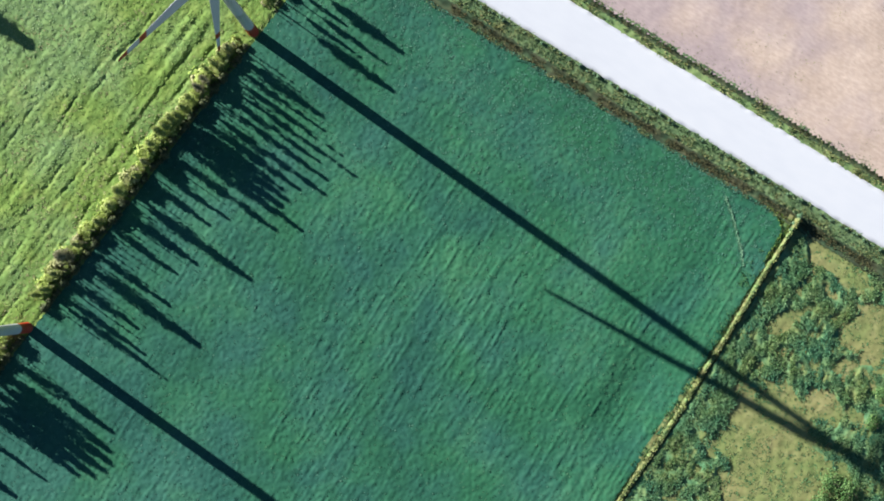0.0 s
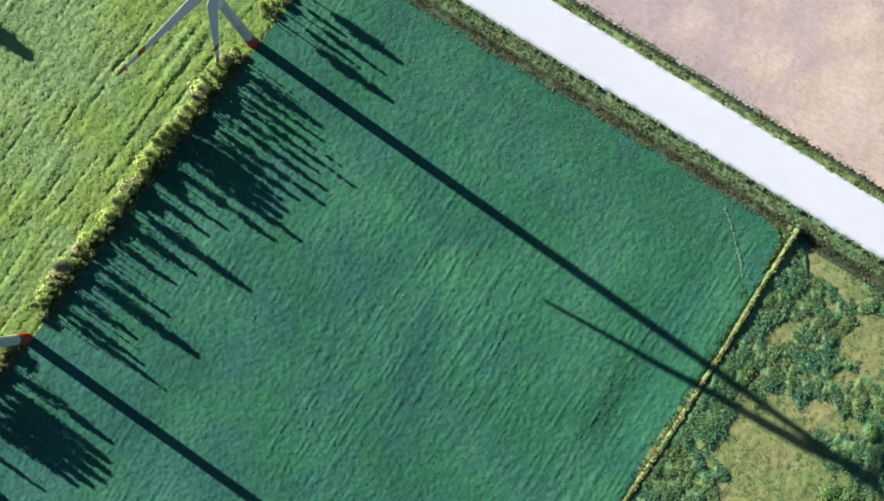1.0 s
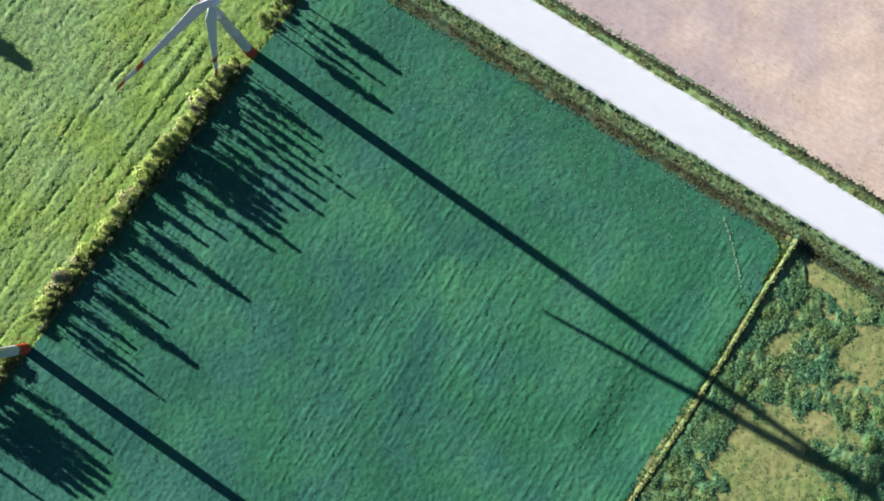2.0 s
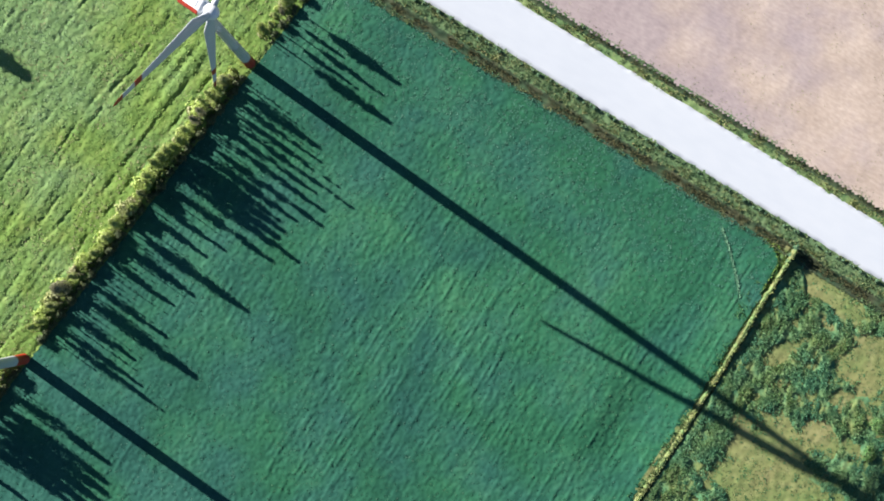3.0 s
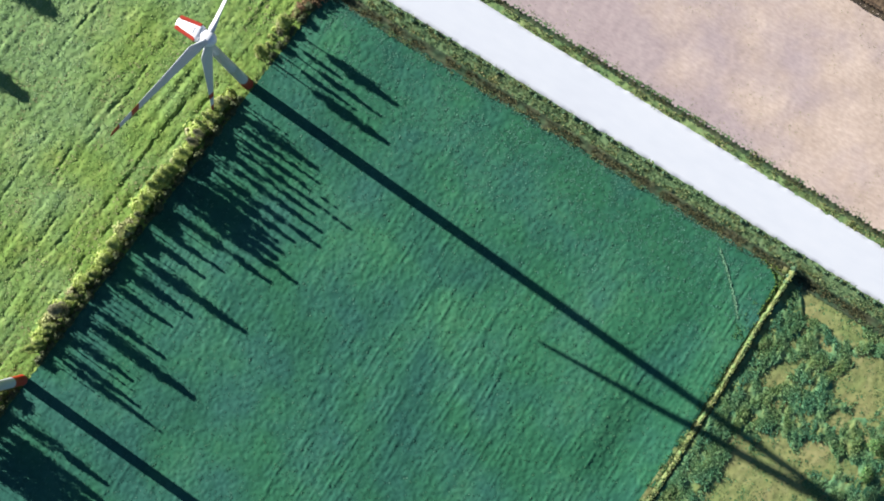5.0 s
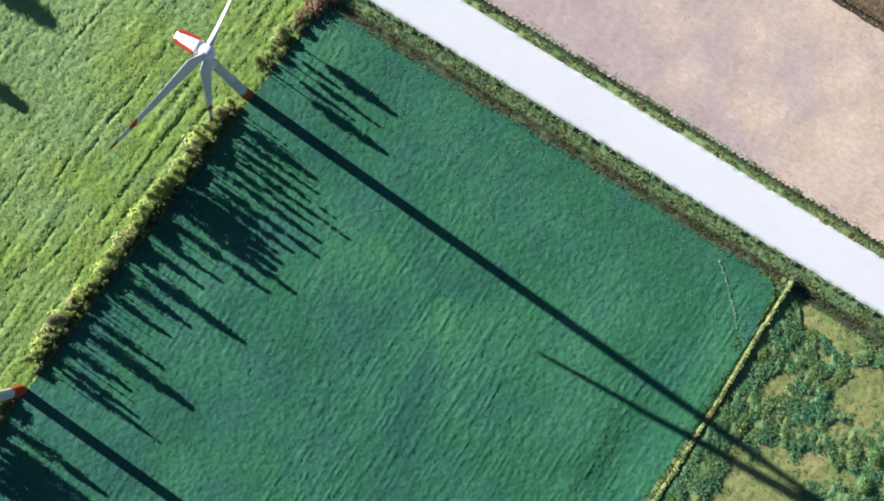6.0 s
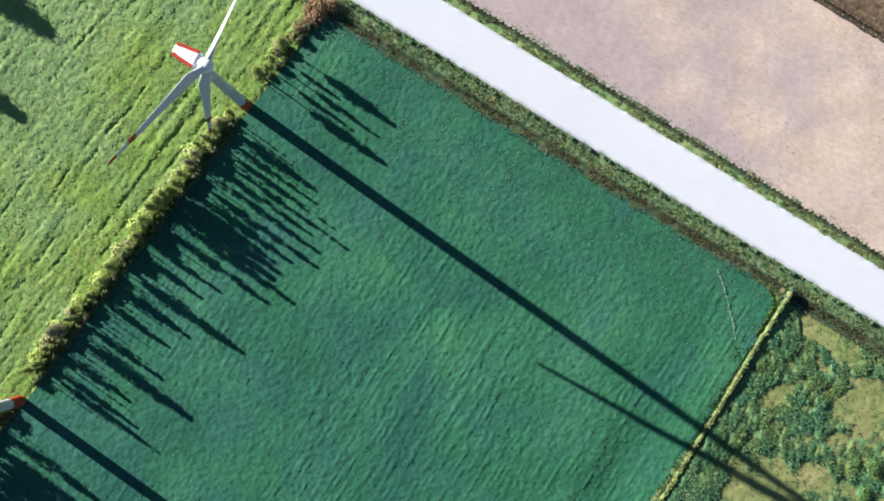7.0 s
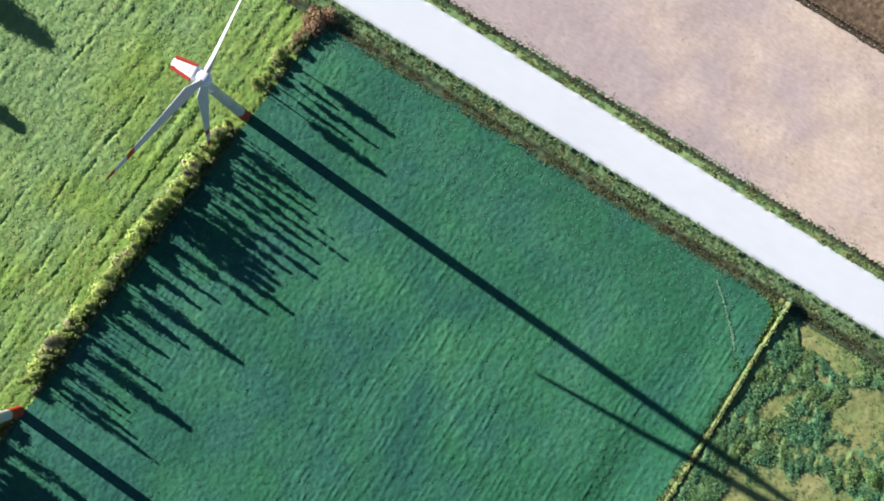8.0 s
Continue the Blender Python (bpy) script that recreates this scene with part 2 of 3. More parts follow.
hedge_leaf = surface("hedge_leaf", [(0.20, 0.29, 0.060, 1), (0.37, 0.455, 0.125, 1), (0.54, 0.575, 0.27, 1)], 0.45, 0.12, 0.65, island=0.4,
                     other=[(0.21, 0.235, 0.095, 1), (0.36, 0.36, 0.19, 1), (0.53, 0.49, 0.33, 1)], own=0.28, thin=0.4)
tree_leaf = surface("tree_leaf", [(0.15, 0.21, 0.050, 1), (0.28, 0.35, 0.095, 1), (0.46, 0.49, 0.22, 1)], 0.45, 0.12, 0.65, island=0.5,
                    other=[(0.108, 0.12, 0.06, 1), (0.216, 0.216, 0.12, 1), (0.384, 0.348, 0.252, 1)], own=0.2, thin=0.5)
# field side of the hedge: its shade is put into this leaf colour
shaded_thicket_leaf = surface("shaded_thicket_leaf", [(0.030, 0.046, 0.020, 1), (0.062, 0.084, 0.034, 1), (0.15, 0.15, 0.085, 1)], 0.45, 0.12, 0.7, island=0.5)
russet_leaf = surface("russet_leaf", [(0.10, 0.058, 0.032, 1), (0.19, 0.115, 0.062, 1), (0.30, 0.205, 0.12, 1)], 0.5, 0.12, 0.75, island=0.5)
bark = surface("bark", [(0.05, 0.04, 0.03, 1), (0.12, 0.10, 0.08, 1)], 6.0, 0.8, 0.9, 0.02)
white_paint = surface("white_paint", [(0.66, 0.665, 0.68, 1), (0.72, 0.72, 0.73, 1)], 0.8, 0.1, 0.4, spec=0.4)
pale_grey_paint = surface("pale_grey_paint", [(0.42, 0.435, 0.47, 1), (0.47, 0.485, 0.515, 1)], 0.8, 0.1, 0.45, spec=0.4)
red_paint = surface("red_paint", [(0.252, 0.018, 0.0072, 1), (0.348, 0.03, 0.012, 1)], 0.8, 0.1, 0.45, spec=0.4)
grey_metal = surface("grey_metal", [(0.06, 0.06, 0.07, 1), (0.10, 0.10, 0.11, 1)], 2.0, 0.2, 0.5, metal=0.5)
pale_wood = surface("weathered_wood", [(0.216, 0.198, 0.168, 1), (0.312, 0.288, 0.252, 1)], 3.0, 0.3, 0.85, stretch=(1, 1, 0.1))

# ---- the ground and the fields ----
far = 2400.0
grid = [(-far + 2 * far * i / 12, -far + 2 * far * j / 12, -0.35) for i in range(13) for j in range(13)]
quads = [(i * 13 + j, (i + 1) * 13 + j, (i + 1) * 13 + j + 1, i * 13 + j + 1) for i in range(12) for j in range(12)]
tagged(part("ground", sheet("ground", grid, quads), soil), "flat open farmland of grass and dry soil", "ground", kind="structure")


def crop_corner(x, y, r=4.5):
    """True in the field's corner by the road, outside the rounded edge of the crop."""
    a, b = r - (-1.0 - bank_st(x, y)[1]), r - (VERGE_IN - road_st(x, y)[1])
    return (a > 0) & (b > 0) & (np.hypot(a, b) > r)


def crop_inside(x, y):
    return ~crop_corner(x, y) & (hedge_st(x, y)[1] > 0.0) & (road_st(x, y)[1] < VERGE_IN + 0.5 * (vnoise(x / 1.2, y / 1.2, 5) - 0.5)) & (bank_st(x, y)[1] < -1.0 - 0.6 * vnoise(x / 0.8, y / 0.8, 16))


def crop_height(x, y):
    a, b = 0.53 * x + 0.848 * y, 0.848 * x - 0.53 * y
    broad = np.clip(fbm(x / 20, y / 20, 13, 2) * 1.8 - 0.75 + 0.75 * np.exp(-((x + 8) / 34) ** 2 - ((y + 27) / 25) ** 2) + 0.3 * np.exp(-((x - 46) / 12) ** 2 - ((y + 12) / 14) ** 2), 0, 1)
    drills = np.clip((vnoise((b + 0.5 * fbm(a / 15, b / 15, 8, 2)) / 0.50, a / 4.0, 3) - 0.5) * 2.0, 0, 1) * (0.10 + 0.90 * broad)
    short = vnoise(b / 0.42, a / 0.9, 12)
    lumps = 0.45 * fbm(x / 1.0, y / 1.0, 4, 2) + 1.0 * vnoise(x / 0.55, y / 0.55, 6)
    swell = 0.14 * fbm(b / 8, a / 20, 10, 2)
    u, v = 0.86 * (x - 32.5) - 0.51 * (y + 28.5), 0.51 * (x - 32.5) + 0.86 * (y + 28.5)
    dip = np.where(u < 0, np.exp(-(u / 4.0) ** 2), np.exp(-(u / 9.0) ** 2)) * np.exp(-(v / 11.0) ** 4)
    edge = np.clip(np.minimum(VERGE_IN - road_st(x, y)[1], hedge_st(x, y)[1] + 0.4) / 5.0, 0, 1)
    d = bank_st(x, y)[1]
    rise = 0.14 * np.clip((d + 8.0) / 6.0, 0, 1) * np.clip((-0.8 - d) / 0.8, 0, 1)
    return 0.26 + rise + (0.5 + 0.5 * edge) * (0.115 * drills + 0.05 * short + 0.095 * lumps + swell) - 0.62 * dip


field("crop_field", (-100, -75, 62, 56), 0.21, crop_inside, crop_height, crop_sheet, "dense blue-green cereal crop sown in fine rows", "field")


def hay_inside(x, y):
    return (hedge_st(x, y)[1] <= 0.0) & (road_st(x, y)[1] < VERGE_IN)


# wheel marks in the meadow: distance from the row, first and last place along it, waver
MARKS = [(-17.3, 30, 62, 0.7), (-18.9, 10, 47, 0.6), (-27.2, 38, 54, 0.3), (-8.2, 24, 58, 0.3), (-5.1, -30, 57, 0.25), (-10.6, -6, 30, 0.5), (-23.5, 14, 34, 0.5), (-13.2, 2, 26, 0.6), (-31.0, 40, 60, 0.5)]


def hay_height(x, y):
    s, d = hedge_st(x, y)
    wave = d + 0.6 * fbm(s / 11, d / 6, 2, 2)
    swath = np.clip((vnoise(wave / 1.15, s / 17, 21) - 0.42) * 2.2, 0, 1) * np.clip(fbm(s / 6, d / 5, 22, 2) * 2.4 - 0.6, 0, 1.2)
    z = 0.10 + 0.15 * vnoise(wave / 0.6, s / 40, 20) * np.clip((d + 18) / 8, 0.2, 1) + 0.18 * swath + 0.16 * fbm(d / 0.8, s / 1.9, 23, 2) + 0.24 * fbm(x / 0.6, y / 0.6, 24, 2)
    for k, (off, s0, s1, sway) in enumerate(MARKS):
        on = np.clip((s - s0) / 4, 0, 1) * np.clip((s1 - s) / 4, 0, 1) * np.clip(vnoise(s / 2.2, d * 0 + 7 * k, 26) * 3.2 - 0.6, 0, 1)
        z = z - 0.21 * on * np.exp(-((d - off - sway * (2 * vnoise(s / 6, d * 0 + 3 * k, 27) - 1) - 0.3 * (vnoise(s / 0.9, d * 0 + k, 29) - 0.5)) / 0.32) ** 2)
    return z


field("meadow", (-112, -60, -10, 78), 0.25, hay_inside, hay_height, hay_sheet, "yellow-green mown meadow with swath lines along the hedge", "field")


def stubble_height(x, y):
    s, d = road_st(x, y)
    rut = np.clip((vnoise(d / 0.8, s / 30, 35) - 0.62) * 3, 0, 1) * np.clip(fbm(x / 13, y / 13, 36, 2) * 3 - 1, 0, 1)
    return 0.05 - 0.06 * rut + 0.012 * fbm(d / 0.7, s / 7, 31, 2) + 0.05 * fbm(x / 0.9, y / 0.9, 32, 2) + 0.20 * fbm(x / 14, y / 14, 33, 2)


field("stubble_field", (-40, -20, 105, 96), 0.45, lambda x, y: (road_st(x, y)[1] > VERGE_OUT - 0.4) & (road_st(x, y)[1] < FAR_EDGE - 0.5), stubble_height, stubble, "bare pale pinkish field of dry worked soil", "field")
field("ploughed_field", (30, 25, 115, 100), 0.35, lambda x, y: road_st(x, y)[1] > FAR_EDGE + 0.3, lambda x, y: 0.05 + 0.35 * fbm(road_st(x, y)[1] / 0.5, road_st(x, y)[0] / 2.5, 41, 2) + 0.2 * fbm(x / 0.4, y / 0.4, 42, 2), ploughed, "dark brown ploughed field with rough clods", "field")


def waste_inside(x, y):
    return (bank_st(x, y)[1] > 0.4) & (road_st(x, y)[1] < VERGE_IN)


def waste_height(x, y):
    return 0.02 + 0.20 * fbm(x / 0.9, y / 0.9, 51, 2) + 0.2 * fbm(x / 9, y / 9, 52, 2)


field("waste_ground", (15, -75, 105, 12), 0.35, waste_inside, waste_height, tan_turf, "dry tan grassland left fallow", "field")


def verge_height(x, y):
    s, d = road_st(x, y)
    ditch = np.where(d < 0, -0.45 * np.exp(-((d + 3.8) / 0.5) ** 2) + 0.25 * np.exp(-((d + 4.9) / 0.5) ** 2), -0.55 * np.exp(-((d - 10.3) / 0.35) ** 2))
    return 0.05 + ditch + 0.22 * fbm(x / 0.7, y / 0.7, 61, 3)


field("verge", (-75, -45, 120, 105), 0.3, lambda x, y: ((road_st(x, y)[1] >= -2.75) & (road_st(x, y)[1] < 0.3)) | ((road_st(x, y)[1] > 10.75) & (road_st(x, y)[1] < VERGE_OUT)), verge_height, verge_turf, "rough grass verge with a shallow ditch", "verge")
field("grass_strip", (-75, -45, 120, 105), 0.3, lambda x, y: (road_st(x, y)[1] > ROAD_WIDE - 0.3) & (road_st(x, y)[1] < 10.0), lambda x, y: verge_height(x, y) - 0.004, strip_turf, "sunny strip of short yellow-green grass beside the road", "verge")
field("roadside_drain", (-75, -45, 120, 105), 0.3, lambda x, y: (road_st(x, y)[1] > 9.8) & (road_st(x, y)[1] < 10.9), lambda x, y: verge_height(x, y) - 0.002, ditch_bed, "narrow dark drain along the bare field", "ditch")
field("verge_ditch", (-75, -45, 120, 105), 0.3, lambda x, y: (road_st(x, y)[1] >= VERGE_IN - 0.5) & (road_st(x, y)[1] < -2.6), lambda x, y: verge_height(x, y) - 0.004, ditch_bed, "damp dark ditch with olive and brown plants", "ditch")
field("field_margin", (30, 20, 120, 105), 0.14, lambda x, y: np.abs(road_st(x, y)[1] - FAR_EDGE + 0.3 * (vnoise(x / 1.3, y / 1.3, 43) - 0.5)) < 0.85, lambda x, y: 0.30 - 0.5 * np.exp(-((road_st(x, y)[1] - FAR_EDGE) / 0.4) ** 2) + 0.1 * fbm(x, y, 3), ditch_soil, "dark narrow ditch between two fields", "ditch")


def build_road():
    """A pale slab with a slight camber and ragged edges."""
    n, cols = 900, 10
    s = np.linspace(-220, 320, n)
    rows = []
    for k in range(cols + 1):
        u = k / cols
        ragged = (0.35 * (fbm(s / 1.1, s * 0 + k, 70 + k, 3) - 0.5) if k in (0, cols) else 0.0)
        d = u * ROAD_WIDE + ragged + 0.0 * s
        z = 0.19 + 0.09 * (1 - (2 * u - 1) ** 2) + 0.012 * fbm(s / 1.5, s * 0 + 3 * k, 90, 2)
        p = ROAD_A + s[:, None] * ROAD_ALONG + d[:, None] * ROAD_OFF
        rows.append(np.column_stack([p, z]))
    foot = [rows[0] * [1, 1, 0] - [0, 0, 0.05], rows[-1] * [1, 1, 0] - [0, 0, 0.05]]
    v = np.stack([foot[0], *rows, foot[1]], 0)
    c = v.shape[0]
    idx = np.arange(c * n).reshape(c, n)
    f = np.stack([idx[:-1, :-1], idx[:-1, 1:], idx[1:, 1:], idx[1:, :-1]], -1).reshape(-1, 4)
    return tagged(part("road", sheet("road", v.reshape(-1, 3), f, True), road_top), "straight near-white gravel farm road in full sun", "road", kind="structure")


build_road()


def bank_height(x, y):
    s, d = bank_st(x, y)
    tall = 0.62 + 0.32 * np.clip((30 - s) / 14, 0, 1) + 0.9 * np.exp(-(s / 3.5) ** 2)
    crest = np.exp(-((d + np.where(s < 8, 0.25, 0.40)) / np.clip(0.22 + 0.02 * s, 0.22, 0.38)) ** 4) * (0.65 + 0.7 * fbm(x / 1.1, y / 1.1, 81, 3))
    return 0.05 + tall * crest + 0.08 * fbm(x / 0.4, y / 0.4, 82, 2) + 0.24 * np.clip((-0.6 - d) / 0.5, 0, 1)


field("bank", (15, -75, 66, 4), 0.13, lambda x, y: (bank_st(x, y)[1] >= -1.9) & (bank_st(x, y)[1] <= 0.6) & (bank_st(x, y)[0] > -0.8), bank_height, bank_turf, "low grassy bank between two fields", "bank")

# ---- plants that nobody could count ----
VIEW = (-84, -54, 84, 62)
x, y = scatter(VIEW, 34000, crop_inside)
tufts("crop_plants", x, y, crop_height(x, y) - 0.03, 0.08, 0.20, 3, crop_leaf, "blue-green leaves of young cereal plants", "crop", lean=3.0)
x, y = scatter((-45, -10, 66, 56), 90000, lambda x, y: crop_inside(x, y) & (rng.uniform(0, 1, len(x)) < 0.75 * np.exp((road_st(x, y)[1] - VERGE_IN) / 9.0)) & (fbm(x / 2, y / 2, 17, 2) > 0.40))
tufts("crop_edge_plants", x, y, crop_height(x, y) - 0.02, 0.10, 0.17, 3, pale_crop, "pale blue-green cereal plants towards the edge of the crop", "crop", lean=2.4)
x, y = scatter((-45, -10, 66, 56), 90000, lambda x, y: crop_inside(x, y) & (road_st(x, y)[1] > VERGE_IN - 0.2 - 0.9 * fbm(x / 0.9, y / 0.9, 18, 2)))
tufts("crop_rim_plants", x, y, crop_height(x, y) - 0.02, 0.20, 0.12, 3, pale_crop, "pale taller cereal plants on the rim of the crop", "crop", lean=1.5)
x, y = scatter((-84, -54, -10, 62), 60000, hay_inside)
tufts("meadow_grass", x, y, hay_height(x, y) - 0.04, 0.11, 0.20, 3, hay_leaf, "short yellow-green meadow grass", "grass", lean=2.4)
x, y = scatter((-84, -54, -10, 62), 20000, lambda x, y: hay_inside(x, y) & (fbm(hedge_st(x, y)[0] / 9, hedge_st(x, y)[1] / 3, 28, 3) + 0.12 * (rng.uniform(0, 1, np.shape(x)) - 0.5) > 0.63))
tufts("withered_grass", x, y, hay_height(x, y) - 0.02, 0.11, 0.20, 3, withered, "withered olive-brown patches of meadow grass", "grass", lean=2.4)


def verge_green(x, y):
    d = road_st(x, y)[1]
    return ((d > -2.7 + 1.2 * (fbm(x / 2.2, y / 2.2, 71, 3) - 0.5)) & (d < -0.1) & (fbm(x / 0.9, y / 0.9, 72, 2) > 0.36)) | ((d > VERGE_IN - 0.5) & (d < -4.2) & (fbm(x / 1.5, y / 1.5, 74, 2) > 0.56)) | ((d > 8.8) & (d < 9.9) & (fbm(x / 1.3, y / 1.3, 73, 2) > 0.58)) | ((d > 10.5) & (d < 11.2) & (fbm(x / 1.3, y / 1.3, 75, 2) > 0.55))


x, y = scatter((-30, -20, 90, 66), 140000, verge_green)
tufts("verge_grass", x, y, verge_height(x, y) - 0.03, 0.26, 0.10, 4, verge_leaf, "rough green grass and weeds of the verge", "grass", lean=1.0)
x, y = scatter((-30, -20, 90, 66), 40000, lambda x, y: (road_st(x, y)[1] > -2.9) & (road_st(x, y)[1] < -0.2) & (fbm(x / 1.4, y / 1.4, 76, 2) > 0.5))
tufts("tall_verge_grass", x, y, verge_height(x, y) - 0.04, 0.55, 0.07, 5, verge_leaf, "tall seeding grass on the verge", "grass", lean=1.0)
x, y = scatter((-30, -20, 90, 66), 180000, lambda x, y: ((np.abs(road_st(x, y)[1] + 3.9) < 0.75) & (fbm(x / 2, y / 2, 77, 2) > 0.40)) | ((np.abs(road_st(x, y)[1] - 10.3) < 0.4) & (fbm(x / 3, y / 3, 79, 2) > 0.56)))
tufts("ditch_reeds", x, y, verge_height(x, y) - 0.04, 0.28, 0.09, 4, reed, "brown dry reeds standing in the ditch", "reeds", lean=1.2)
x, y = scatter((-30, -20, 90, 66), 110000, lambda x, y: ((np.abs(road_st(x, y)[1] + 2.4) < 0.3) | (np.abs(road_st(x, y)[1] - 9.2) < 0.6)) & (fbm(x / 2, y / 2, 78, 2) > 0.45))
tufts("verge_straw", x, y, verge_height(x, y) - 0.02, 0.32, 0.10, 4, straw, "pale straw-coloured grass along the road", "grass")
x, y = scatter((20, -58, 66, 4), 50000, lambda x, y: (np.abs(bank_st(x, y)[1] + 0.42 + 0.3 * (fbm(x / 1.5, y / 1.5, 85, 2) - 0.5)) < 0.62 * fbm(x / 0.7, y / 0.7, 86, 2)) & (bank_st(x, y)[0] > -0.5))
tufts("bank_grass", x, y, bank_height(x, y) - 0.03, 0.16, 0.14, 4, bank_straw, "yellowing grass on the low bank", "grass", lean=1.6)


x, y = scatter((20, -58, 66, 4), 60000, lambda x, y: (np.abs(bank_st(x, y)[1] + 0.45) < 0.75) & (bank_st(x, y)[0] > -0.5) & (fbm(x / 1.2, y / 1.2, 83, 2) > 0.40))
tufts("bank_herbs", x, y, bank_height(x, y) - 0.03, 0.32, 0.12, 4, verge_leaf, "green herbs on the side of the bank", "herbs")


def corner_rim(x, y):
    b, e = bank_st(x, y)
    return (crop_corner(x, y, 5.0) | ((e > -1.7) & (b < 9))) & (e < -0.5) & (b > -1) & (road_st(x, y)[1] < VERGE_IN + 0.4)


field("corner_turf", (50, -12, 66, 8), 0.25, lambda x, y: crop_corner(x, y, 5.0) & (bank_st(x, y)[1] < -0.9) & (road_st(x, y)[1] < VERGE_IN), lambda x, y: 0.12 + 0.12 * fbm(x / 0.6, y / 0.6, 84, 2), verge_turf, "strip of rough turf round the field corner", "turf")
x, y = scatter((54, -10, 66, 6), 9000, corner_rim)
tufts("corner_grass", x, y, np.where(bank_st(x, y)[1] < -1.0, np.maximum(0.14, np.where(crop_inside(x, y), crop_height(x, y), 0)), 0.14), 0.26, 0.10, 4, hay_leaf, "yellow grass where the field ends in a corner", "grass")


def track_line(x, y):
    t = np.clip((6.6 - y) / 12.4, 0, 1)
    cx = 49.3 + 3.1 * t + 0.35 * np.sin(t * np.pi)
    return (y > -5.8) & (y < 6.6) & (np.abs(x - cx) < 0.14)


x, y = scatter((46, -7, 58, 8), 18000, track_line)
tufts("trampled_crop", x, y, crop_height(x, y) + 0.06, 0.12, 0.15, 3, trampled_leaf, "thin pale curved line of trampled crop", "crop", lean=1.8)

x, y = scatter((-12, 5, 90, 66), 60000, lambda x, y: (road_st(x, y)[1] > 11.0) & (rng.uniform(0, 1, len(x)) < np.clip((13.4 - road_st(x, y)[1]) / 2.4, 0, 1) ** 2 * (0.3 + 0.7 * (fbm(x / 3, y / 3, 37, 2) > 0.5))))
tufts("field_edge_grass", x, y, stubble_height(x, y) - 0.02, 0.07, 0.12, 4, verge_leaf, "thin low grass creeping into the bare field", "grass", lean=2.2)
x, y = scatter((22, 13, 88, 62), 4000, lambda x, y: (road_st(x, y)[1] > 12.2) & (road_st(x, y)[1] < 43) & (fbm(x / 5, y / 5, 34, 3) > 0.56))
tufts("stubble_tufts", x, y, stubble_height(x, y) - 0.02, 0.05, 0.12, 4, straw, "sparse dry brown stalks on the bare field", "stalks", lean=2.0)
x, y = scatter((20, -58, 60, 0), 22000, lambda x, y: (bank_st(x, y)[1] < -0.8) & (bank_st(x, y)[1] > np.where(bank_st(x, y)[0] < 18, -4.2, -2.4)) & (fbm(x / 1.5, y / 1.5, 99, 2) > np.where(bank_st(x, y)[0] < 18, 0.60, 0.5)))
tufts("bank_foot_weeds", x, y, crop_height(x, y), 0.22, 0.14, 4, foot_leaf, "ragged green weeds along the foot of the bank", "weeds")

# patches of the fallow ground where the turf shows bare: centre, half axes, turn
BARE = [(57.0, -34.5, 7.5, 6.5, 0.2), (60, -45, 9.5, 7.5, 0.0), (76.5, -17.0, 6.5, 4.2, 0.5), (69.6, -5.4, 6.6, 2.4, -0.7), (66.5, -30.5, 3.6, 2.0, -0.9), (59.3, -15.5, 3.4, 1.4, 0.5)]


def weed_cover(x, y):
    along, off = bank_st(x, y)
    strip = np.clip((7.0 + 1.5 * fbm(x / 2, y / 2, 88, 2) - off) / 2.0, 0, 1) * np.clip((along - 19) / 5, 0, 1)
    bare = np.zeros(np.shape(x))
    for cx, cy, a, b, r in BARE:
        u, v = (x - cx) * math.cos(r) + (y - cy) * math.sin(r), -(x - cx) * math.sin(r) + (y - cy) * math.cos(r)
        bare = np.maximum(bare, np.clip(1.35 - np.hypot(u / a, v / b) - 0.9 * (fbm(x / 2.5, y / 2.5, 95, 3) - 0.4), 0, 1) * 2.2)
    return fbm(x / 2.6, y / 2.6, 91, 5) - 0.55 * np.clip(bare, 0, 1) * (1 - strip) + 0.16 * strip


def weed_rows(x, y):
    """0 to 1: broken, slightly curved rows in which the weeds stand."""
    q, r = 0.94 * x - 0.34 * y + 3.0 * fbm(x / 6, y / 6, 93, 2), 0.34 * x + 0.94 * y
    return np.clip(1.5 * vnoise(q / 0.5, r / 1.8, 92) - 0.25, 0, 1) * (0.4 + 0.8 * fbm(x / 1.4, y / 1.4, 90, 2))


def weed_height(x, y):
    cover = np.clip((weed_cover(x, y) - 0.27) * 3, 0, 1)
    return 0.10 + cover * (0.14 + 0.30 * weed_rows(x, y) + 0.22 * fbm(x / 0.6, y / 0.6, 97, 2))


def weedy(x, y):
    return waste_inside(x, y) & (bank_st(x, y)[1] > 0.8 + 0.5 * np.clip((26 - bank_st(x, y)[0]) / 14, 0, 1)) & (fbm(x / 3.2, y / 3.2, 94, 2) > 0.31) & (weed_cover(x, y) + 0.5 * (vnoise(x / 0.9, y / 0.9, 96) - 0.5) > 0.36 + 0.06 * rng.normal(0, 1, len(x)))


field("weed_patch", (20, -70, 100, 10), 0.3, lambda x, y: waste_inside(x, y) & (weed_cover(x, y) > 0.25), weed_height, weed_sheet, "green carpet of weeds over the fallow ground", "weeds")["kind"] = "stuff"


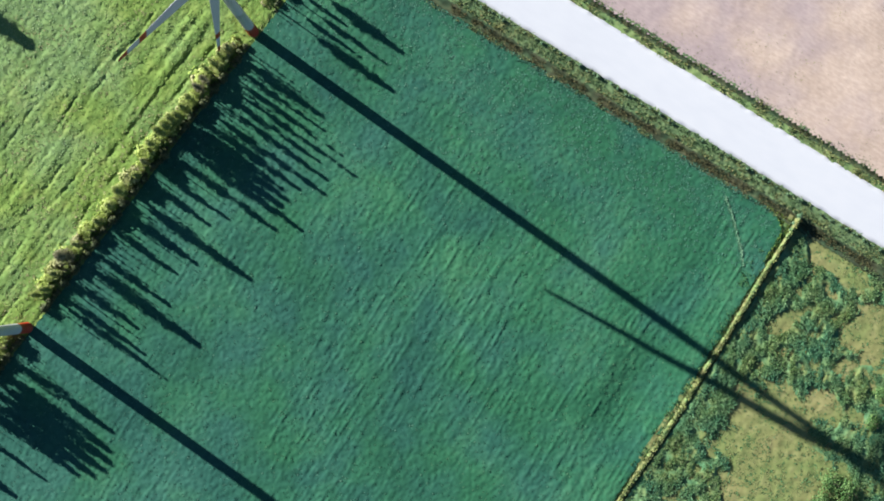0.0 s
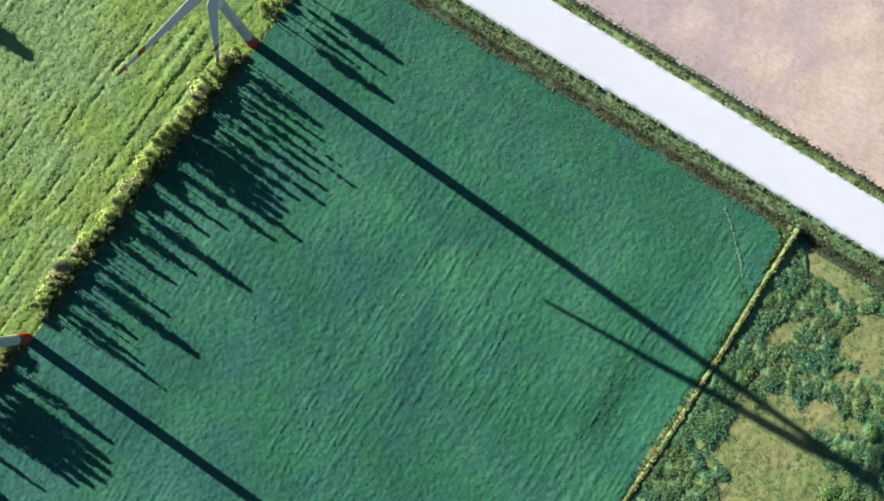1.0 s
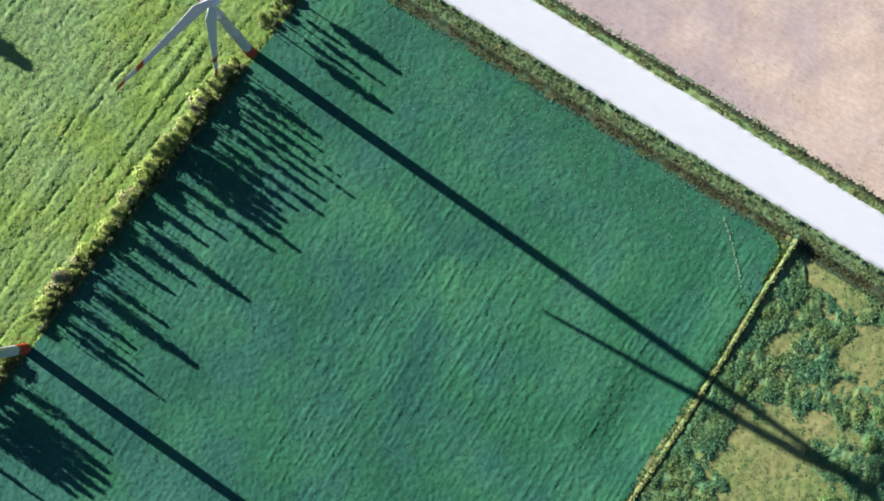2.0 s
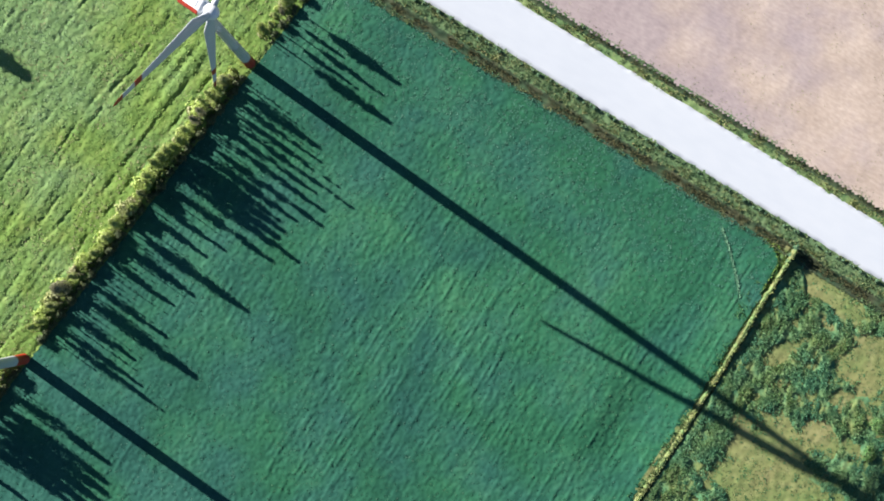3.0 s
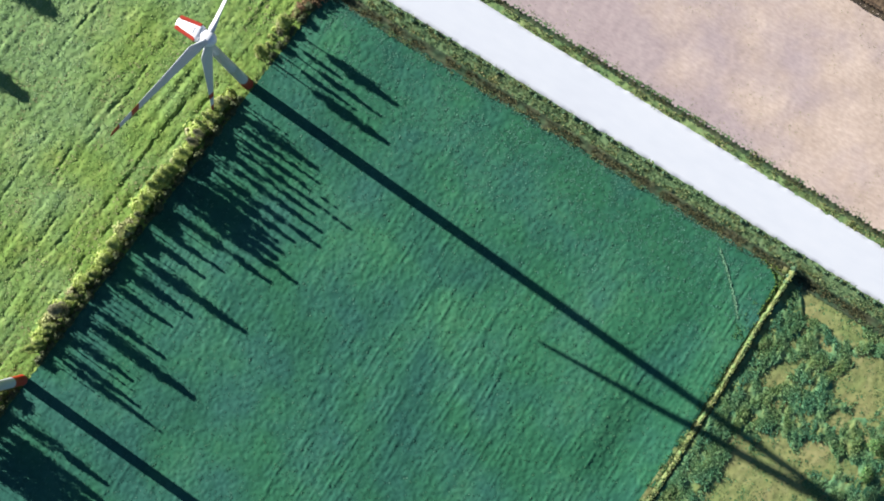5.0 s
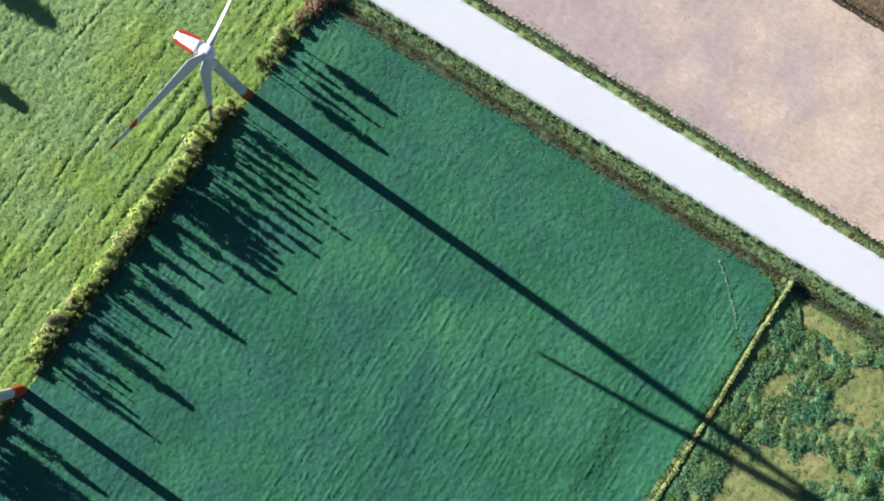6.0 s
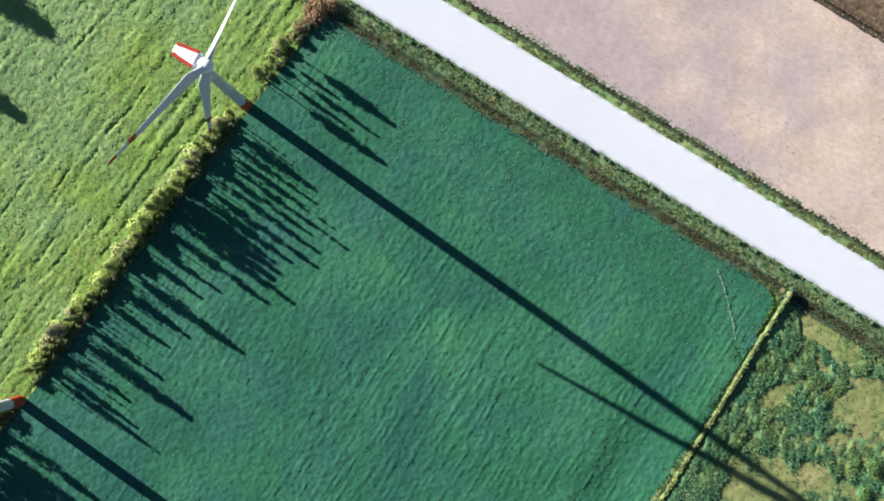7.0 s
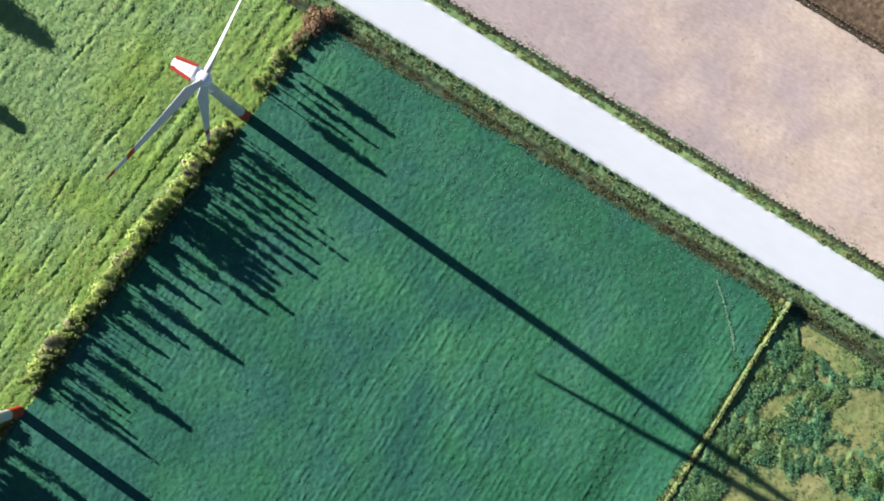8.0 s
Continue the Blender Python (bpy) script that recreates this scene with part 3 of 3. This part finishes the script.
x, y = scatter((24, -54, 86, 8), 85000, lambda x, y: weedy(x, y) & (weed_rows(x, y) > 0.55 * rng.uniform(0, 1, np.shape(x))))
tufts("weeds", x, y, weed_height(x, y) - 0.05, 0.30, 0.14, 4, weed_leaf, "knee-high green weeds in loose streaks", "weeds", lean=1.3, along=1.2 + 2.4 * (fbm(x / 6, y / 6, 98, 2) - 0.5))
x, y = scatter((24, -54, 86, 8), 14000, lambda x, y: weedy(x, y) & (weed_rows(x, y) > 0.7 * rng.uniform(0, 1, np.shape(x))))
tufts("tall_weeds", x, y, weed_height(x, y) - 0.05, 0.55, 0.11, 6, weed_leaf, "tall long-leaved weeds standing over the rest", "weeds", lean=1.1, along=1.2 + 2.4 * (fbm(x / 6, y / 6, 98, 2) - 0.5))
x, y = scatter((24, -54, 86, 8), 26000, lambda x, y: waste_inside(x, y) & (fbm(x / 1.8, y / 1.8, 89, 3) + 0.3 * rng.uniform(-0.5, 0.5, np.shape(x)) > 0.47))
tufts("dry_tussocks", x, y, waste_height(x, y) - 0.02, 0.08, 0.20, 4, tussock, "short olive and dry tussocks of grass", "grass", lean=2.2)
x, y = scatter((24, -54, 86, 8), 16000, lambda x, y: waste_inside(x, y) & (fbm(x / 1.1, y / 1.1, 87, 3) + 0.25 * rng.uniform(-0.5, 0.5, np.shape(x)) > 0.55))
tufts("low_herbs", x, y, waste_height(x, y) - 0.02, 0.12, 0.16, 4, foot_leaf, "low green herbs scattered over the dry ground", "herbs", lean=1.8)


# ---- trees and shrubs ----
def tube(path, radii, sides=7):
    path, v, f = [Vector(p) for p in path], [], []
    for i, p in enumerate(path):
        way = (path[min(i + 1, len(path) - 1)] - path[max(i - 1, 0)]).normalized()
        a = way.orthogonal().normalized()
        b = way.cross(a)
        for k in range(sides):
            w = 2 * math.pi * k / sides
            v.append(p + radii[i] * (math.cos(w) * a + math.sin(w) * b))
    for i in range(len(path) - 1):
        for k in range(sides):
            f.append((i * sides + k, i * sides + (k + 1) % sides, (i + 1) * sides + (k + 1) % sides, (i + 1) * sides + k))
    return v, f


def join(pieces):
    v, f = [], []
    for pv, pf in pieces:
        f += [tuple(i + len(v) for i in q) for q in pf]
        v += list(pv)
    return [tuple(p) for p in v], f


def leaves(height, radius, low, count, leaf, slim, r, clumps=40):
    """Leaf sprays gathered in clumps inside a spindle-shaped or rounded crown."""
    t = r.uniform(0, 1, clumps)
    prof = np.where(t < 0.35, np.sqrt(np.clip(t / 0.35, 0, 1)), np.clip((1 - t) / 0.65, 0, 1) ** slim)
    a, q = r.uniform(0, 2 * np.pi, clumps), np.sqrt(r.uniform(0.1, 1, clumps))
    centre = np.stack([radius * prof * q * np.cos(a), radius * prof * q * np.sin(a), low + (height - low) * t], 1)
    spread = radius * (0.18 + 0.22 * prof)
    who = r.integers(0, clumps, count)
    p = centre[who] + r.normal(0, 1, (count, 3)) * spread[who][:, None] * [0.8, 0.8, 0.9]
    p[:, 2] = np.clip(p[:, 2], low * 0.6, height)
    n = r.normal(0, 0.26, (count, 3)) + (p - [0, 0, low + 0.35 * (height - low)]) * [1 / radius, 1 / radius, 1.2 / (height - low)]
    n /= np.linalg.norm(n, axis=1)[:, None]
    u = np.cross(n, r.normal(0, 1, (count, 3)))
    u /= np.linalg.norm(u, axis=1)[:, None]
    w = np.cross(n, u)
    size = leaf * r.uniform(0.6, 1.3, count)[:, None]
    v = np.stack([p - u * size, p + w * size * 0.55 + n * size * 0.15, p + u * size, p - w * size * 0.55 + n * size * 0.15], 1).reshape(-1, 3)
    return v, np.arange(4 * count).reshape(-1, 4)


def build_tree(name, height, radius, low, count, leaf, slim, seed, foliage, label, category, group="", clumps=40, stems=1):
    r = np.random.default_rng(seed)
    root = tagged(new(name), label, category, group)
    trunks = []
    for k in range(stems):
        ox, oy = r.normal(0, 0.12 * radius * (stems > 1), 2)
        bend = r.normal(0, 0.04 * height, (5, 2)).cumsum(0) * 0.25
        path = [(ox + bend[i][0] * (i > 0), oy + bend[i][1] * (i > 0), height * 0.92 * i / 4 - 0.2 * (i == 0)) for i in range(5)]
        thick = 0.014 * height + 0.02
        trunks.append(tube(path, [thick * (1 - 0.22 * i) for i in range(5)]))
        for j in range(6):
            i = 1 + j % 3
            a, reach = r.uniform(0, 2 * np.pi), radius * r.uniform(0.5, 0.9)
            p = Vector(path[i])
            end = p + Vector((reach * math.cos(a), reach * math.sin(a), reach * 0.7))
            trunks.append(tube([p, p.lerp(end, 0.5) + Vector((0, 0, 0.05)), end], [thick * 0.4, thick * 0.28, thick * 0.1], 5))
    part("trunk", sheet("trunk", *join(trunks)), bark, root)
    part("crown", sheet("crown", *leaves(height, radius, low, count, leaf, slim, r, clumps)), foliage, root)
    return root


def on_hedge(s, d):
    p = HEDGE_A + s * HEDGE_ALONG + d * HEDGE_OFF
    return p[0], p[1]


# tall trees of the row: place along the row, height, crown radius
ROW_NORTH = [(72.6, 9.2, 0.9), (70.7, 5.2, 0.35), (69.3, 8.6, 0.5), (67.6, 7.0, 0.4), (66.0, 10.2, 0.9), (55.1, 8.0, 0.8), (53.2, 8.4, 0.45), (51.4, 10.3, 0.5), (49.8, 12.2, 0.5), (48.2, 9.2, 0.6), (46.4, 10.4, 0.6), (44.1, 11.2, 0.7), (42.2, 9.2, 0.75), (40.5, 8.4, 0.8), (39.4, 9.2, 1.1), (37.9, 9.2, 1.1), (36.5, 11.2, 0.85)]
ROW_SOUTH = [(33.9, 9.7, 0.8), (30.6, 6.8, 0.5), (27.8, 6.0, 0.6), (24.2, 10.2, 1.0), (20.9, 6.9, 0.8), (17.4, 6.4, 0.6), (12.1, 7.6, 0.6), (9.4, 10.4, 1.15), (5.6, 6.6, 0.6), (1.2, 10.0, 0.6), (2.6, 7.9, 0.6), (-11.8, 9.2, 0.9), (-14.8, 9.8, 1.1), (-16.4, 10.6, 1.2), (-18.2, 10.6, 1.2), (-20.0, 10.2, 1.2), (-21.5, 9.4, 0.9), (-25.6, 7.8, 0.5), (-31.0, 6.8, 0.9)]
for k, (s, high, wide) in enumerate(ROW_NORTH + ROW_SOUTH):
    d, high = -1.7 + 0.4 * math.sin(7.0 * k), 1.03 * high
    t = build_tree("hedgerow_tree", high, wide, (0.42 if s > 60 else 0.22) * high, int(900 + 3000 * wide), 0.10 + 0.07 * wide, 0.9, 100 + k, tree_leaf,
                   "slim upright tree with yellow-green leaves in the hedgerow", "tree", "hedgerow trees", 30 + int(25 * wide))
    t.matrix_basis = pose(*on_hedge(s, d), 0, 0, 0, 40.0 * k)

# slim young trees between them: five forms, repeated
forms = [build_tree("young_tree", h, w, 0.2 * h, 400, 0.07, 0.8, 200 + k, tree_leaf, "slender young tree with a thin crown in the hedgerow", "tree", "young hedgerow trees", 18)
         for k, (h, w) in enumerate([(6.8, 0.20), (5.4, 0.24), (4.5, 0.22), (7.8, 0.19), (3.8, 0.28)])]
spots = [s for s in (*np.arange(-34, 38, 0.85), *np.arange(38, 58, 0.9), *np.arange(65, 76, 0.85)) if not (57.0 < s < 65.0) and not (-8.5 < s < -0.5)]
for k, s in enumerate(spots):
    hump = 0.65 + 0.45 * float(fbm(np.array([s / 7.0]), np.array([0.5]), 15, 2)[0])
    if 38 < s < 57:
        hump *= 1.5
    elif 0 < s < 34:
        hump *= 1.25
    elif s > 65:
        hump *= 0.55
    m = pose(*on_hedge(s + random.uniform(-0.3, 0.3), -1.5 + random.uniform(-0.5, 0.4)), 0, 0, 0, random.uniform(0, 360)) @ Matrix.Scale(hump * random.uniform(0.8, 1.15), 4)
    if k < 5:
        forms[k].matrix_basis = m
    else:
        copy_thing(forms[k % 5], m)

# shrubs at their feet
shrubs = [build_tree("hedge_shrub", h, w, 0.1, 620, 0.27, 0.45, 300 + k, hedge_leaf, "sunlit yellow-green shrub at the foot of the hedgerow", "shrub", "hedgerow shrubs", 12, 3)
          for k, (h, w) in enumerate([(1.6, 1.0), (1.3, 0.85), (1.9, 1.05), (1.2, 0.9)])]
spots = [s for s in np.arange(-34, 76, 1.4) if not (58.2 < s < 65.0) and not (-7.0 < s < -0.2)]
for k, s in enumerate(spots):
    m = pose(*on_hedge(s + random.uniform(-0.3, 0.3), -2.7 + random.uniform(-0.5, 0.5)), 0, 0, 0, random.uniform(0, 360)) @ Matrix.Scale(random.uniform(0.75, 1.35) * (0.62 if s > 65 else 1.0), 4)
    if k < 4:
        shrubs[k].matrix_basis = m
    else:
        copy_thing(shrubs[k % 4], m)
# a closed thicket under the slim trees, on the field side, leaves coloured dark for shade
thick = [build_tree("thicket_shrub", h, w, 0.05, 650, 0.17, 0.5, 320 + k, shaded_thicket_leaf, "dense green hedgerow shrub, its leaves darkened for the shaded field side", "shrub", "hedgerow thicket", 24, 3)
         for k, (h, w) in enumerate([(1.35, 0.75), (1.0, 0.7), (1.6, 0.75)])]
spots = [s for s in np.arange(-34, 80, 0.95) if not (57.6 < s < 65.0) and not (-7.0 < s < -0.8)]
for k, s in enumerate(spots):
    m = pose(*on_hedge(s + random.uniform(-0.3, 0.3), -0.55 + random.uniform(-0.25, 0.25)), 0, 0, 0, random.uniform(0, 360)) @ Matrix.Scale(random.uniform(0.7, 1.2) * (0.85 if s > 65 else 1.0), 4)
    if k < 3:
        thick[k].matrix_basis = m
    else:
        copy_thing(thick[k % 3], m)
russet = build_tree("russet_shrub", 1.2, 1.2, 0.1, 480, 0.17, 0.45, 350, russet_leaf, "reddish-brown withered shrub at the end of the hedgerow", "shrub", "withered shrubs", 22, 3)
russet.matrix_basis = pose(*on_hedge(79.0, -1.4), 0) @ Matrix.Scale(1.1, 4)
for s, d, z in ((80.6, -2.6, 0.9), (77.2, -2.0, 0.9), (82.0, -1.2, 1.3), (82.4, -2.8, 0.8), (75.6, -1.6, 0.8), (80.4, -0.5, 1.3), (83.6, 0.2, 1.2)):
    copy_thing(russet, pose(*on_hedge(s, d), 0, 0, 0, 90 * s) @ Matrix.Scale(z, 4))

# lone trees in the meadow: only their shadows reach the view
for k, (x, y, high, wide) in enumerate([(-92.5, 65.3, 11.4, 2.9), (-98.0, 50.4, 11.5, 2.1)]):
    t = build_tree("meadow_tree", high, wide, 0.15 * high, 7000, 0.30, 0.85, 400 + k, tree_leaf, "tall broad tree standing in the meadow", "tree", "meadow trees", 70)
    t.matrix_basis = pose(x, y, 0)

# low dark shrubs along the road
low = [build_tree("verge_shrub", h, w, 0.05, 170, 0.13, 0.5, 500 + k, shrub_leaf, "low dark green shrub on the road verge", "shrub", "verge shrubs", 12, 3) for k, (h, w) in enumerate([(0.8, 0.45), (0.6, 0.35), (1.0, 0.5)])]
k = 0
for s in np.arange(-6, 118, 1.15):
    s += random.uniform(-0.5, 0.5)
    if random.random() < 0.2:
        continue
    p = ROAD_A + s * ROAD_ALONG + random.uniform(-0.8, -0.35) * ROAD_OFF
    m = pose(p[0], p[1], 0.08, 0, 0, random.uniform(0, 360)) @ Matrix.Scale(random.uniform(0.55, 1.05), 4)
    if k < 3:
        low[k].matrix_basis = m
    else:
        copy_thing(low[k % 3], m)
    k += 1

for s, z in ((-1.2, 1.5), (0.4, 1.3), (1.6, 1.0)):
    p = BANK_A + s * BANK_ALONG - 0.3 * BANK_OFF
    copy_thing(low[0], pose(p[0], p[1], 0.3, 0, 0, 70 * s) @ Matrix.Scale(z, 4))

# bright bushes in the fallow ground
for k, (x, y, high, wide) in enumerate([(67.6, -44.2, 1.5, 2.2), (70.9, -45.2, 1.6, 2.0), (66.0, -47.4, 1.3, 1.8), (69.6, -48.6, 1.4, 2.1), (75.0, -33.6, 1.0, 1.3), (77.0, -28.6, 0.9, 1.4)]):
    t = build_tree("bush", high, wide, 0.1, 900, 0.2, 0.4, 600 + k, bush_leaf, "fresh green rounded bush in the fallow ground", "bush", "fallow bushes", 40, 4)
    t.matrix_basis = pose(x, y, 0.05)


# ---- the wind turbines ----
HUB_H, HUB_OUT, AXIS = 49.9, 2.2, -28.5


def ring_wall(profile, sides=40):
    """A turned wall from (radius, height) pairs."""
    bm = bmesh.new()
    loops = [[bm.verts.new((r * math.cos(2 * math.pi * k / sides), r * math.sin(2 * math.pi * k / sides), z)) for k in range(sides)] for r, z in profile]
    for a, b in zip(loops, loops[1:]):
        for k in range(sides):
            bm.faces.new((a[k], a[(k + 1) % sides], b[(k + 1) % sides], b[k])).smooth = True
    return bm


def tower_radius(z):
    return 0.97 - 0.29 * z / 48.5


def blade_mesh(r0, r1, steps, closed):
    """A stretch of a blade along +z: round root, widest at a fifth, slim tip."""
    bm, loops, n = bmesh.new(), [], 20
    for i in range(steps + 1):
        r = r0 + (r1 - r0) * i / steps
        u = r / 26.2
        blend = min(1.0, max(0.0, (u - 0.05) / 0.14))
        chord = 1.0 * (1 - blend) + blend * (2.05 - 1.55 * max(0.0, (u - 0.18)) / 0.82)
        if u > 0.97:
            chord *= max(0.25, 1 - ((u - 0.97) / 0.03) ** 2 * 0.8)
        thick = 1.0 * (1 - blend) + blend * chord * (0.26 - 0.12 * u)
        turn = -radians(14 + 13 * (1 - u) ** 2)
        ring = []
        for k in range(n):
            w = 2 * math.pi * k / n
            c = math.cos(w)
            px = chord * (0.5 * c + 0.18 * blend)
            py = thick * 0.5 * math.sin(w) * (1 - blend * 0.45 * (0.5 - 0.5 * c) ** 1.0)
            ring.append(bm.verts.new((px * math.sin(turn) + py * math.cos(turn), px * math.cos(turn) - py * math.sin(turn), r)))
        loops.append(ring)
    for a, b in zip(loops, loops[1:]):
        for k in range(n):
            bm.faces.new((a[k], a[(k + 1) % n], b[(k + 1) % n], b[k])).smooth = True
    if closed:
        bm.faces.new(loops[-1])
    bm.faces.new(loops[0][::-1])
    return bm


def nacelle_body():
    """A long rounded housing along +x, higher in front, narrowing to the tail."""
    bm, loops, n = bmesh.new(), [], 28
    for x, w, h in ((-2.6, 0.5, 0.55), (-2.45, 0.72, 0.85), (-1.7, 0.92, 1.0), (0.0, 1.12, 1.12), (0.8, 1.28, 1.15), (1.2, 1.2, 1.05), (1.4, 0.9, 0.8)):
        ring = []
        for k in range(n):
            a = 2 * math.pi * k / n
            c, s = math.cos(a), math.sin(a)
            ring.append(bm.verts.new((x, w * math.copysign(abs(c) ** 0.6, c), h * math.copysign(abs(s) ** 0.6, s))))
        loops.append(ring)
    for a, b in zip(loops, loops[1:]):
        for k in range(n):
            bm.faces.new((a[k], a[(k + 1) % n], b[(k + 1) % n], b[k])).smooth = True
    bm.faces.new(loops[0][::-1]), bm.faces.new(loops[-1])
    bmesh.ops.recalc_face_normals(bm, faces=bm.faces)
    return bm


def box(sx, sy, sz, at, bevel=0.03):
    bm = bmesh.new()
    bmesh.ops.create_cube(bm, size=1)
    bmesh.ops.scale(bm, vec=(sx, sy, sz), verts=bm.verts)
    bmesh.ops.bevel(bm, geom=bm.edges[:], offset=bevel, segments=2, affect="EDGES")
    bmesh.ops.translate(bm, vec=at, verts=bm.verts)
    return bm


def build_turbine():
    root = tagged(new("wind_turbine"), "pale grey wind turbine with red tower foot and red blade tips", "wind turbine", "wind turbines")
    part("tower_foot", ring_wall([(1.10, -0.3), (1.10, 0.12), (0.99, 0.14), (tower_radius(6.2), 6.2)]), red_paint, root, "red painted foot of the tower")
    for z0, z1 in ((6.2, 18.0), (18.0, 33.5), (33.5, 48.6)):
        part("tower_section", ring_wall([(tower_radius(z0), z0), (tower_radius(z1) + 0.0, z1 - 0.12), (tower_radius(z1) + 0.04, z1 - 0.1), (tower_radius(z1) + 0.04, z1)]), pale_grey_paint, root)
    turn = pose(0, 0, HUB_H, 0, 0, AXIS)
    body = part("nacelle", nacelle_body(), white_paint, root, "white rounded nacelle")
    body.matrix_basis = turn
    for side in (-1, 1):
        lean = Matrix.Rotation(side * radians(5.5), 4, "Z")
        stripe, slot = box(3.3, 0.60, 1.02, (-0.65, side * 0.96, 0.52), 0.1), box(1.6, 0.06, 0.34, (-0.6, side * 1.26, 0.62))
        for bm in (stripe, slot):
            bmesh.ops.transform(bm, matrix=lean, verts=bm.verts)
        part("stripe", stripe, red_paint, body, "red stripe along the nacelle")
        part("vent", slot, grey_metal, body, "dark vent slot")
    part("roof_hatch", box(1.1, 0.9, 0.08, (-0.3, 0, 1.13)), white_paint, body)
    part("wind_vane", box(0.08, 0.08, 0.7, (-2.0, 0.2, 1.25), 0.01), grey_metal, body, "thin grey wind vane mast")
    hub = part("hub", ring_wall([(0.95, -0.95), (1.12, -0.6), (1.12, 0.35), (0.95, 0.75), (0.62, 1.1), (0.25, 1.28), (0.01, 1.32)], 32), white_paint, root, "white rounded rotor hub")
    hub.matrix_basis = turn @ pose(HUB_OUT, 0, 0, 0, 90, 0)
    for angle in (-107.0, 13.0, 133.0):
        # +z of the blade points along the angle, counted from the horizontal towards up
        at = turn @ pose(HUB_OUT, 0, 0) @ pose(0, 0, 0, angle - 90.0, 0, 0)
        blade = part("blade", blade_mesh(0.8, 19.2, 26, False), pale_grey_paint, root, "long pale grey tapering blade")
        blade.matrix_basis = at
        part("inner_band", blade_mesh(19.2, 21.0, 4, False), red_paint, blade, "red band round the blade")
        part("outer_blade", blade_mesh(21.0, 24.0, 4, False), pale_grey_paint, blade)
        part("tip", blade_mesh(24.0, 26.2, 8, True), red_paint, blade, "red blade tip")
    return root


turbine = build_turbine()
turbine.matrix_basis = pose(*TURBINE_1, 0)
copy_thing(turbine, pose(*TURBINE_2, 0))

# a pale stake and a pipe head at the corner of the field
stake = tagged(new("stake"), "pale weathered wooden stake leaning at the field corner", "stake")
part("post", sheet("post", *join([tube([(0, 0, -0.1), (0.25, 0.45, 0.75), (0.5, 0.9, 1.3)], [0.09, 0.08, 0.06])])), pale_wood, stake)
stake.matrix_basis = pose(61.3, 0.9, 0.4)
